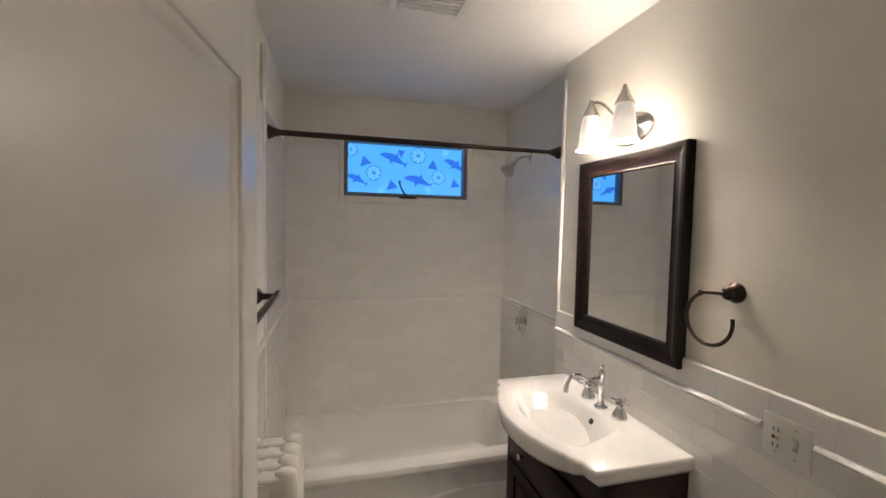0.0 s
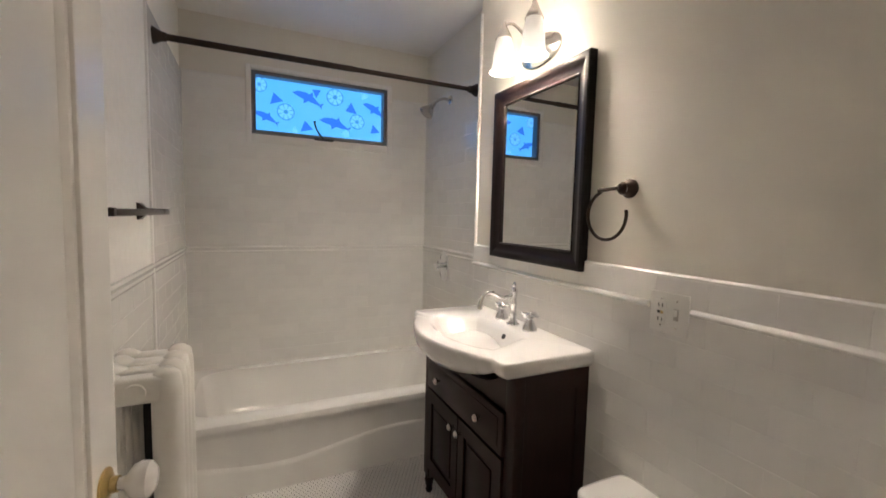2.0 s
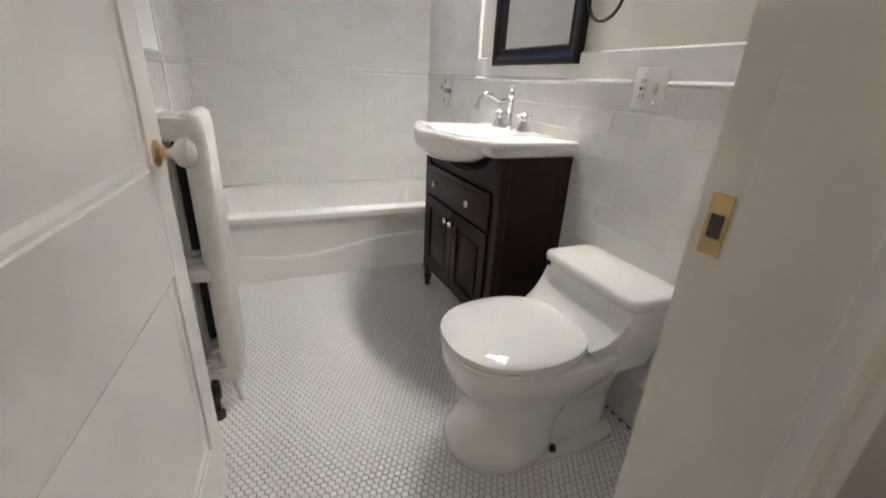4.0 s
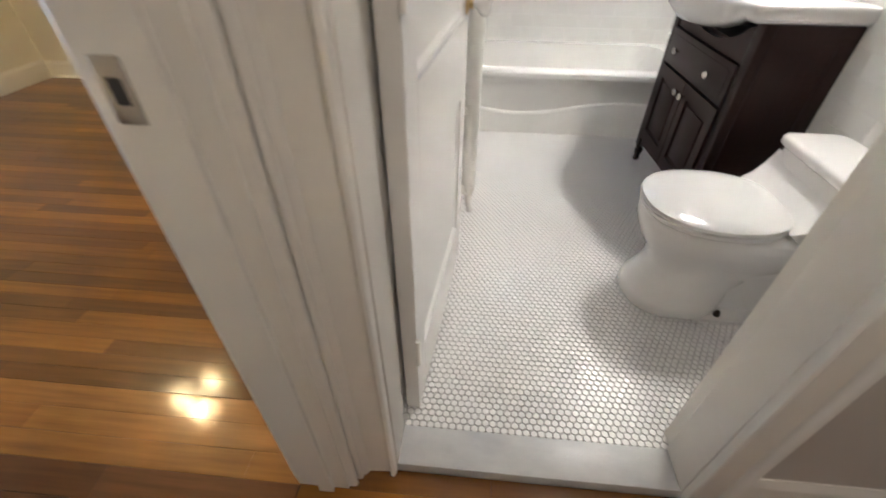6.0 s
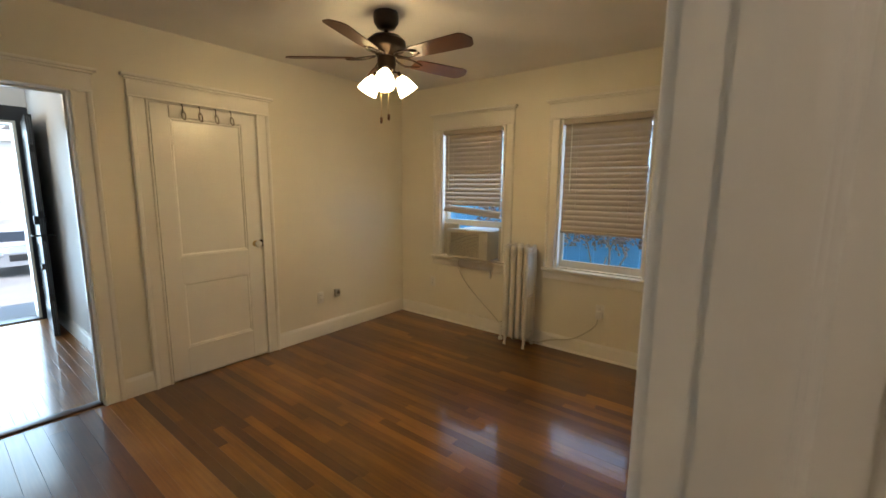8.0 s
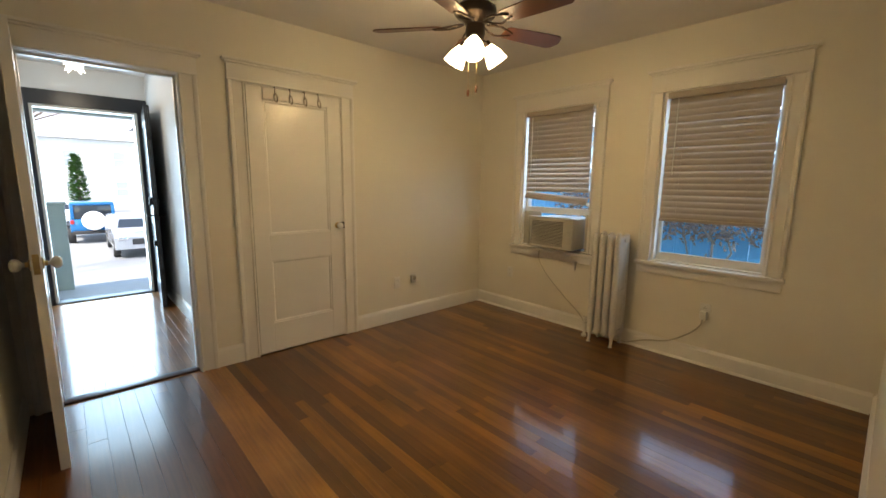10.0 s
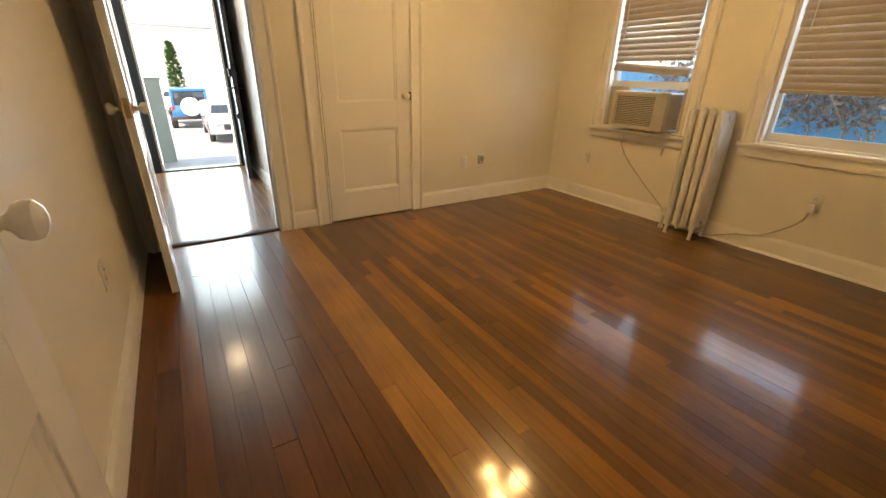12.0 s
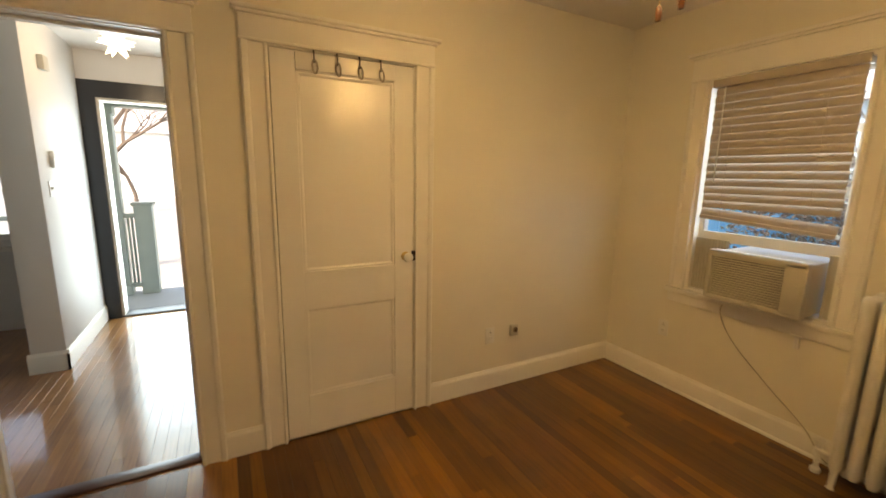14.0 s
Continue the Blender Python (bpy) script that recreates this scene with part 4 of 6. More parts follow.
def wall_plate(name, label, category, m, w, h, kinds):
    """A plate on a wall, facing -y in its own frame; kinds: one fitting a gang."""
    ob = thing(name, label, category, m)
    part("plate", moved(rbox(-w / 2, w / 2, -0.006, 0.0, -h / 2, h / 2, 0.0025), pose(0, 0, 0)), plastic_white, ob)
    n = len(kinds)
    for i, k in enumerate(kinds):
        x = (i - (n - 1) / 2) * 0.046
        if k == "switch":
            part("toggle", rbox(x - 0.005, x + 0.005, -0.018, -0.006, -0.004, 0.014, 0.002), plastic_white, ob)
            part("toggle_slot", rbox(x - 0.007, x + 0.007, -0.0075, -0.0062, -0.016, 0.016, 0.0005), ac_plastic, ob)
        elif k == "gfci":
            part("receptacle", rbox(x - 0.017, x + 0.017, -0.0085, -0.006, -0.034, 0.034, 0.001), plastic_white, ob)
            for z in (-0.02, 0.02):
                for dx in (-0.006, 0.006):
                    part("slot", boxes((x + dx - 0.0014, x + dx + 0.0014, -0.0092, -0.0084, z - 0.005, z + 0.005)), plastic_dark, ob)
            part("button", boxes((x - 0.009, x - 0.001, -0.0095, -0.0084, -0.004, 0.004)), plastic_dark, ob)
            part("button", boxes((x + 0.001, x + 0.009, -0.0095, -0.0084, -0.004, 0.004)), brass, ob)
        elif k == "outlet":
            for z in (-0.02, 0.02):
                r = part("receptacle", moved(lathe([(0, 0), (0.016, 0), (0.015, 0.0025), (0, 0.0025)], 16), pose(x, -0.006, z, 90)), plastic_white, ob)
                for dx in (-0.006, 0.006):
                    part("slot", boxes((x + dx - 0.0014, x + dx + 0.0014, -0.0092, -0.0084, z - 0.002, z + 0.007)), plastic_dark, r)
        for z in (-h / 2 + 0.02, h / 2 - 0.02):
            part("screw", moved(lathe([(0, 0), (0.003, 0), (0.002, 0.001), (0, 0.001)], 8), pose(x, -0.006, z, 90)), nickel, ob)
    return ob


wall_plate("outlet_switch", "white double-gang outlet and switch plate on tiles", "outlet", pose(1.352, 0.816, 1.081, 0, 0, -90), 0.116, 0.114, ["gfci", "switch"])
wall_plate("wall_outlet", "white wall outlet above the baseboard", "outlet", pose(WX, 1.732, 0.358, 0, 0, 90), 0.072, 0.114, ["outlet"])
cb = thing("phone_jack", "small grey surface jack above the baseboard", "wall jack", pose(WX, 1.926, 0.372, 0, 0, 90))
part("housing", rbox(-0.03, 0.03, -0.028, 0, -0.04, 0.04, 0.006), ac_plastic, cb)
part("dial", moved(lathe([(0, 0), (0.02, 0), (0.018, 0.008), (0, 0.008)], 16), pose(0, -0.028, 0.008, 90)), nickel, cb, "round metal socket")
wall_plate("wall_outlet", "white wall outlet under the window", "outlet", pose(-3.065, NY, 0.388), 0.072, 0.114, ["outlet"])
wall_plate("wall_outlet", "white wall outlet with a plugged cord", "outlet", pose(-1.192, NY, 0.397), 0.072, 0.114, ["outlet"])
wall_plate("wall_outlet", "white wall outlet on the wall beside the open door", "outlet", pose(-2.17, SY, 0.40, 0, 0, 180), 0.072, 0.114, ["outlet"])


cord_cream = material("cord_cream", (0.50, 0.46, 0.38), 0.5, scale=20)


def cord(name, label, pts, r=0.004):
    ob = thing(name, label, "cord")
    P = [Vector(p) for p in pts]
    out = []
    for i in range(len(P) - 1):
        a, b = P[max(0, i - 1)], P[min(len(P) - 1, i + 2)]
        for k in range(8):
            t = k / 8
            out.append(0.5 * ((2 * P[i]) + (P[i + 1] - a) * t + (2 * a - 5 * P[i] + 4 * P[i + 1] - b) * t * t + (3 * P[i] - a - 3 * P[i + 1] + b) * t ** 3))
    out.append(P[-1])
    part("cable", tube(out, r, 8), cord_cream, ob)
    return ob


cord("power_cord", "cream power cord hanging from the air conditioner", [(-2.60, 2.87, 0.76), (-2.70, 2.89, 0.64), (-2.62, 2.895, 0.47), (-2.40, 2.895, 0.27), (-2.20, 2.885, 0.12), (-2.08, 2.87, F + 0.02), (-1.9, 2.88, F + 0.006), (-1.74, 2.88, F + 0.02)])
pc = cord("extension_cord", "cream cord running from the outlet to the radiator", [(-1.192, 2.868, 0.34), (-1.21, 2.872, 0.28), (-1.28, 2.88, 0.20), (-1.42, 2.885, 0.10), (-1.60, 2.885, 0.05), (-1.74, 2.885, F + 0.02)], 0.006)
part("plug", rbox(-1.214, -1.17, 2.86, 2.897, 0.335, 0.40, 0.006), plastic_white, pc)


# ---- radiators ----


def radiator(label, n, pitch, depth, height, m, tubes=2, web=True):
    """Cast-iron sections side by side along x; each has tubes in a row along y, joined at top, middle and foot."""
    ob = thing("radiator", label, "radiator", m)
    w = pitch * 0.40
    tr = 0.021 if tubes > 2 else 0.033
    sec = []
    ty = [(-depth / 2 + 0.022) + (depth - 0.044) * k / (tubes - 1) for k in range(tubes)]
    z0 = 0.09
    for y in ty:
        ring = lambda z, s: [(w * s * math.cos(2 * math.pi * k / 12), y + tr * s * math.sin(2 * math.pi * k / 12), z) for k in range(12)]
        sec.append(loft([ring(z0, 0.7), ring(z0 + 0.03, 1), ring(height - 0.05, 1), ring(height - 0.012, 0.85), ring(height, 0.4)]))
    for za, zb in ((z0 + 0.005, z0 + 0.06), (height - 0.075, height - 0.014), (height * 0.5 - 0.012, height * 0.5 + 0.022)):
        sec.append(rbox(-w * 0.9, w * 0.9, ty[0], ty[-1], za, zb, 0.008))
    if web:
        sec.append(rbox(-w * 0.72, w * 0.72, ty[0] + tr * 0.5, ty[-1] - tr * 0.5, z0 + 0.03, height - 0.04, 0.004))
    for z in (z0 + 0.035, height - 0.045):
        sec.append(rod((-pitch / 2, 0, z), (pitch / 2, 0, z), 0.022, 12))
    me = mesh_of("section", join(*sec), radiator_white, 50)
    for k in range(n):
        s = new("section", me)
        s.parent = ob
        s.matrix_local = pose((k - (n - 1) / 2) * pitch, 0, 0)
    for k in (0, n - 1):
        for y in (ty[0], ty[-1]):
            x = (k - (n - 1) / 2) * pitch
            sgn = 1 if y > 0 else -1
            part("leg", tube([(x, y, z0 + 0.03), (x, y + sgn * 0.004, 0.05), (x, y + sgn * 0.012, 0.012), (x, y + sgn * 0.014, 0.0)], [0.018, 0.014, 0.012, 0.017], 10), radiator_white, ob)
    return ob


rad = radiator("white painted cast-iron radiator under the windows", 4, 0.066, 0.19, 0.965, pose(-1.90, 2.775, F))
part("valve", join(lathe([(0.022, 0), (0.022, 0.02), (0.012, 0.03), (0.012, 0.08), (0.02, 0.085), (0.02, 0.13), (0.012, 0.135), (0.012, 0.16), (0.024, 0.165), (0.024, 0.18), (0, 0.182)], 14), rod((0, 0, 0.115), (0.09, 0, 0.125), 0.014)), radiator_white, rad, "painted steam valve", m=pose(-0.19, 0.0, 0))
rad2 = radiator("white painted cast-iron radiator beside the bathroom door", 4, 0.062, 0.16, 0.965, pose(0.062, 1.275, 0, 0, 0, 90), web=False)
# black sheet stands in for the shade in the gaps between columns
part("shade_plate", boxes((0.085, 0.09, -0.06, 0.06, 0.1, 0.92)), black_metal, rad2, "black plate added for the shade between the columns")
part("valve", join(lathe([(0.022, 0), (0.022, 0.02), (0.012, 0.03), (0.012, 0.07), (0.02, 0.08), (0.02, 0.12), (0, 0.125)], 14), rod((0, 0, 0.10), (0.07, 0, 0.115), 0.013)), bronze, rad2, "tarnished steam valve", m=pose(-0.165, 0.0, 0))


# ---- toilet ----


def toilet():
    ob = thing("toilet", "white one-piece toilet with closed lid and low tank", "toilet", pose(1.352, 0.725, 0, 0, 0, 180))

    # x runs out from the wall, 0 to 0.64
    def egg(z, x0, x1, hw, sq=2.2, n=36, taper=0.0):
        pts = []
        cx, rx = (x0 + x1) / 2, (x1 - x0) / 2
        for k in range(n):
            a = 2 * math.pi * k / n
            c, s = math.cos(a), math.sin(a)
            e = 2 / sq
            px = math.copysign(abs(c) ** e, c)
            py = math.copysign(abs(s) ** e, s)
            pts.append((cx + rx * px, hw * py * (1 - taper * px), z))
        return pts
    lowered = lambda bm: moved(bm, Matrix.Diagonal((1, 1, 0.94, 1)))
    base = loft([egg(0.0, 0.28, 0.622, 0.150, 2.3), egg(0.012, 0.276, 0.627, 0.156, 2.3), egg(0.05, 0.275, 0.618, 0.150, 2.3), egg(0.12, 0.25, 0.585, 0.128, 2.3), egg(0.18, 0.19, 0.572, 0.124, 2.3),
                 egg(0.24, 0.06, 0.595, 0.142, 2.3), egg(0.30, 0.03, 0.632, 0.172, 2.3), egg(0.35, 0.01, 0.648, 0.188, 2.3), egg(0.385, 0.005, 0.65, 0.192, 2.3), egg(0.395, 0.01, 0.643, 0.186, 2.3)])
    rear = loft([egg(0.0, 0.06, 0.46, 0.156, 5), egg(0.016, 0.06, 0.46, 0.156, 5), egg(0.022, 0.065, 0.455, 0.13, 5), egg(0.03, 0.07, 0.45, 0.112, 5), egg(0.17, 0.07, 0.45, 0.110, 5), egg(0.20, 0.065, 0.45, 0.128, 4), egg(0.27, 0.05, 0.45, 0.142, 3)])
    part("foot", lowered(rear), porcelain, ob, smooth=50)
    part("bowl", lowered(base), porcelain, ob, smooth=60)
    for s in (-1, 1):
        part("bolt_cap", moved(lathe([(0, 0), (0.011, 0), (0.011, 0.010), (0.007, 0.020), (0, 0.023)], 12), pose(0.328, s * 0.134, 0.019)), bronze, ob, "dark bolt cap")
    tank = loft([egg(0.30, 0.005, 0.24, 0.165, 5), egg(0.38, 0.004, 0.235, 0.185, 5), egg(0.42, 0.004, 0.225, 0.192, 6), egg(0.47, 0.004, 0.205, 0.196, 6), egg(0.515, 0.004, 0.195, 0.198, 7), egg(0.52, 0.004, 0.19, 0.197, 7)])
    part("tank", tank, porcelain, ob, smooth=60)
    part("tank_lid", loft([egg(0.522, 0.002, 0.205, 0.203, 8), egg(0.527, 0.0, 0.21, 0.208, 8), egg(0.545, 0.0, 0.21, 0.208, 8), egg(0.553, 0.004, 0.205, 0.203, 8), egg(0.556, 0.014, 0.194, 0.192, 8)]), porcelain, ob, smooth=50)
    # sloping shoulder from tank to bowl
    sh = []
    for x, z, hw in ((0.19, 0.50, 0.19), (0.215, 0.455, 0.185), (0.245, 0.42, 0.178), (0.29, 0.397, 0.165)):
        sh.append([(x, -hw, z), (x, hw, z), (x - 0.06, hw, z - 0.05), (x - 0.06, -hw, z - 0.05)])
    part("shoulder", loft(sh), porcelain, ob, smooth=60)
    seat = loft([egg(0.398, 0.225, 0.648, 0.184, 2.25), egg(0.402, 0.22, 0.652, 0.188, 2.25), egg(0.413, 0.22, 0.652, 0.188, 2.25), egg(0.417, 0.225, 0.646, 0.183, 2.25)])
    part("seat", lowered(seat), porcelain, ob)
    lid = loft([egg(0.419, 0.222, 0.65, 0.186, 2.25), egg(0.423, 0.218, 0.655, 0.190, 2.25), egg(0.434, 0.22, 0.653, 0.188, 2.25), egg(0.441, 0.235, 0.64, 0.175, 2.25), egg(0.446, 0.29, 0.59, 0.13, 2.2)])
    part("lid", lowered(lid), porcelain, ob, smooth=50)
    for s in (-1, 1):
        part("seat_hinge", rbox(0.215, 0.255, s * 0.075 - 0.02, s * 0.075 + 0.02, 0.374, 0.402, 0.006), porcelain, ob)
    return ob


toilet()

# exhaust grille in the bathroom ceiling
vent = thing("ceiling_vent", "square white exhaust fan grille in the ceiling", "vent")
part("frame", join(rbox(0.43, 0.46, 1.36, 1.65, BC - 0.018, BC, 0.004), rbox(0.69, 0.72, 1.36, 1.65, BC - 0.018, BC, 0.004), rbox(0.46, 0.69, 1.36, 1.39, BC - 0.018, BC, 0.004), rbox(0.46, 0.69, 1.62, 1.65, BC - 0.018, BC, 0.004)), plastic_white, vent)
part("backing", boxes((0.46, 0.69, 1.39, 1.62, BC - 0.004, BC - 0.001)), plastic_dark, vent)
for k in range(9):
    part("slat", rbox(0.462, 0.688, 1.398 + 0.025 * k, 1.412 + 0.025 * k, BC - 0.015, BC - 0.006, 0.002), plastic_white, vent)

# window hardware
for x in (0.298, 1.128):
    part("scissor_arm", rbox(x, x + 0.014, 2.812, 2.826, 1.93, 2.08, 0.003), black_metal, bw, "black side latch")
part("crank_base", rbox(0.66, 0.78, 2.785, 2.832, 1.785, 1.802, 0.005), black_metal, bw, "black crank operator")
part("crank_handle", tube([(0.72, 2.80, 1.80), (0.70, 2.785, 1.815), (0.675, 2.78, 1.85), (0.662, 2.775, 1.885), (0.66, 2.76, 1.895)], [0.007, 0.006, 0.005, 0.005, 0.008]), black_metal, bw, "black crank handle")
FY = 2.8585


def film_shape(pts, mat, cx, cz, s, turn=0.0):
    """A flat printed shape on the film."""
    bm = bmesh.new()
    c, sn = math.cos(turn), math.sin(turn)
    bm.faces.new([bm.verts.new((cx + s * (c * u - sn * v), FY, cz + s * (sn * u + c * v))) for u, v in pts])
    bmesh.ops.solidify(bm, geom=bm.faces[:], thickness=0.001)
    return bm


# prints emit too, in place of daylight shining through them
def glow_print(name, color, strength):
    m = glowing(name, color, strength)
    m.node_tree.nodes["Principled BSDF"].inputs["Base Color"].default_value = (*[0.25 * c for c in color], 1)
    return m


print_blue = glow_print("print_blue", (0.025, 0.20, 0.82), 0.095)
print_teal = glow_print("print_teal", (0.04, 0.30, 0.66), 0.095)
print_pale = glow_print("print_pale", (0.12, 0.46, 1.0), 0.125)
fish = [(-1.0, -0.15), (-0.75, 0.12), (-0.3, 0.28), (0.0, 0.30), (0.12, 0.52), (0.25, 0.28), (0.6, 0.14), (0.85, 0.05), (1.05, 0.25), (1.0, 0.0), (1.08, -0.22), (0.85, -0.06), (0.5, -0.1), (0.1, -0.16), (-0.1, -0.42), (-0.2, -0.18), (-0.7, -0.18)]
for cx, cz, s, a in ((0.63, 2.055, 0.095, -0.42), (0.80, 1.915, 0.10, -0.30), (1.06, 2.035, 0.085, -0.55), (0.385, 1.91, 0.075, -0.45)):
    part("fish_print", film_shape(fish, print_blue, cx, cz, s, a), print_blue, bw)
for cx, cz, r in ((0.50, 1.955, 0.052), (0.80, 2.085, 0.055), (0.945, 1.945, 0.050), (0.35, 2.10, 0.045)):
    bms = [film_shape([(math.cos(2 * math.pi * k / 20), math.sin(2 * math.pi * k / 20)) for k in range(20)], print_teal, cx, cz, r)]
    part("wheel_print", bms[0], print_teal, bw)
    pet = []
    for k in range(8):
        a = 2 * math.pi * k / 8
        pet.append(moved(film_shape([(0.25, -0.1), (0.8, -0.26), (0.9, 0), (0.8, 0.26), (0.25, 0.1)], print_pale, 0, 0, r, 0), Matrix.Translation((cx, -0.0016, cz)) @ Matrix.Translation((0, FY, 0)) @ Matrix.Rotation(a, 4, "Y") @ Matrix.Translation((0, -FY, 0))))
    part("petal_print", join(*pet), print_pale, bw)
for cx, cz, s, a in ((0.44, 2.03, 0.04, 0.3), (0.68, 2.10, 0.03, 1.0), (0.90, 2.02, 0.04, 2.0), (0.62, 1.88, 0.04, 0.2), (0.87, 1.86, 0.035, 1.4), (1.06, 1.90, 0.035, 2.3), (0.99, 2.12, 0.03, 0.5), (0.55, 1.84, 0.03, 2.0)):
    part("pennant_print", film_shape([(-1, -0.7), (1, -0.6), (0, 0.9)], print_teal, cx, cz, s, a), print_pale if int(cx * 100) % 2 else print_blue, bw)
# ---- bedroom: ceiling fan ----


def ceiling_fan():
    ob = thing("ceiling_fan", "dark bronze ceiling fan with five wooden blades and three lit shades", "ceiling fan")
    C = Vector((-2.09, 1.255, 0))
    part("canopy", moved(lathe([(0, RC), (0.074, RC), (0.078, RC - 0.02), (0.074, RC - 0.06), (0.055, RC - 0.088), (0.022, RC - 0.098), (0, RC - 0.098)]), pose(C.x, C.y, 0)), bronze, ob)
    part("downrod", moved(lathe([(0.012, RC - 0.14), (0.012, RC - 0.08)], 12), pose(C.x, C.y, 0)), bronze, ob)
    part("motor", moved(lathe([(0, 2.375), (0.035, 2.375), (0.09, 2.36), (0.118, 2.335), (0.122, 2.305), (0.11, 2.285), (0.075, 2.27), (0.06, 2.245), (0, 2.245)], 36), pose(C.x, C.y, 0)), bronze, ob)
    part("switch_housing", moved(lathe([(0.055, 2.245), (0.058, 2.20), (0.05, 2.165), (0.035, 2.15), (0.03, 2.13), (0, 2.125)]), pose(C.x, C.y, 0)), bronze, ob)
    prof = [(0.20, 0.045), (0.22, 0.056), (0.40, 0.066), (0.575, 0.07), (0.60, 0.055), (0.625, 0.0)]
    out = [(x, w) for x, w in prof] + [(x, -w) for x, w in prof[::-1][1:]]
    for k in range(5):
        M = pose(C.x, C.y, 2.238, 0, 0, 2 + 72 * k)
        b = part("blade", moved(prism(out, "z", -0.003, 0.003), pose(0, 0, 0, -12)), wood_dark_blade, ob, "reddish dark wooden blade", m=M)
        for s in (-1, 1):
            part("blade_iron", moved(tube([(0.07, s * 0.012, 0.012), (0.11, s * 0.035, 0.004), (0.16, s * 0.045, -0.004), (0.21, s * 0.03, -0.006), (0.25, s * 0.012, -0.007)], 0.006, 8), pose(0, 0, 0, -12)), bronze, b)
    for a in (-50, 70, 190):
        c, s = math.cos(radians(a)), math.sin(radians(a))
        part("lamp_arm", tube([(C.x + 0.03 * c, C.y + 0.03 * s, 2.16), (C.x + 0.06 * c, C.y + 0.06 * s, 2.165), (C.x + 0.08 * c, C.y + 0.08 * s, 2.15)], 0.008), bronze, ob)
        tilt = Matrix.Translation((C.x + 0.075 * c, C.y + 0.075 * s, 2.155)) @ Matrix.Rotation(radians(a), 4, "Z") @ Matrix.Rotation(radians(-38), 4, "Y")
        part("socket", moved(lathe([(0, 0.012), (0.02, 0.01), (0.026, -0.018), (0, -0.018)], 18), tilt), bronze, ob)
        part("glass_shade", moved(lathe([(0.024, -0.016), (0.034, -0.035), (0.05, -0.07), (0.06, -0.105), (0.066, -0.13), (0.063, -0.13), (0.056, -0.105), (0.046, -0.07), (0.03, -0.035), (0.02, -0.018)], 28), tilt), fan_glow, ob, "frosted bell glass shade, lit")
        p = tilt @ Vector((0, 0, -0.085))
        bulb("fan_bulb", p, FAN_W, WARM, 0.062)
    for dx, dy, zl in ((-0.02, -0.03, 1.885), (0.035, -0.02, 1.90)):
        ch = part("pull_chain", rod((C.x + dx, C.y + dy, zl), (C.x + dx, C.y + dy, 2.15), 0.0011, 6), brass, ob)
        part("fob", moved(lathe([(0, 0), (0.007, 0.002), (0.008, 0.012), (0.008, 0.034), (0.004, 0.04), (0, 0.041)], 12), pose(C.x + dx, C.y + dy, zl - 0.04)), wood_dark_blade, ch, "dark wooden pull")
    return ob


FAN_W = 1.1
ceiling_fan()


def air_conditioner():
    ob = thing("air_conditioner", "cream window air conditioner with side panels in the sash", "air conditioner")
    x0, x1, y0, z0, z1 = -2.735, -2.245, 2.735, 0.735, 1.03
    part("cabinet", rbox(x0 + 0.01, x1 - 0.01, y0 + 0.035, 3.22, z0, z1 - 0.012, 0.008), ac_plastic, ob)
    part("front_frame", join(rbox(x0, x1, y0, y0 + 0.05, z1 - 0.035, z1, 0.008), rbox(x0, x1, y0, y0 + 0.05, z0, z0 + 0.03, 0.008), rbox(x0, x0 + 0.03, y0, y0 + 0.05, z0 + 0.01, z1 - 0.01, 0.008), rbox(x1 - 0.10, x1, y0, y0 + 0.05, z0 + 0.01, z1 - 0.01, 0.008)), ac_plastic, ob)
    part("grille_back", boxes((x0 + 0.03, x1 - 0.10, y0 + 0.028, y0 + 0.034, z0 + 0.03, z1 - 0.035)), plastic_dark, ob)
    for k in range(17):
        z = z0 + 0.036 + k * 0.0137
        part("louvre", boxes((x0 + 0.03, x1 - 0.10, y0 + 0.006, y0 + 0.028, z, z + 0.007)), ac_plastic, ob)
    part("display", rbox(x1 - 0.085, x1 - 0.02, y0 - 0.002, y0 + 0.002, z0 + 0.08, z0 + 0.17, 0.0015), ac_plastic, ob, "pale control panel")
    for k in range(14):
        part("top_vane", boxes((x0 + 0.03 + k * 0.031, x0 + 0.052 + k * 0.031, y0 + 0.012, y0 + 0.045, z1, z1 + 0.003)), plastic_white, ob)
    for a, b in ((-2.935, x0 - 0.002), (x1 + 0.002, -2.195)):
        sp = part("side_panel", boxes((a, b, 2.955, 2.965, 0.72, 1.06)), ac_plastic, ob, "pleated plastic filler panel")
        n = max(2, int((b - a) / 0.018))
        for k in range(n):
            part("pleat", boxes((a + (b - a) * k / n, a + (b - a) * (k + 0.5) / n, 2.948, 2.955, 0.72, 1.06)), ac_plastic, sp)
    return ob


air_conditioner()
hold = thing("support_bracket", "small painted bracket under the window sill", "bracket", pose(-2.30, NY, 0.60))
part("stem", rbox(-0.012, 0.012, -0.02, 0, -0.07, 0.0, 0.004), trim_paint, hold)
part("lip", rbox(-0.03, 0.03, -0.03, 0, 0.0, 0.012, 0.004), trim_paint, hold)

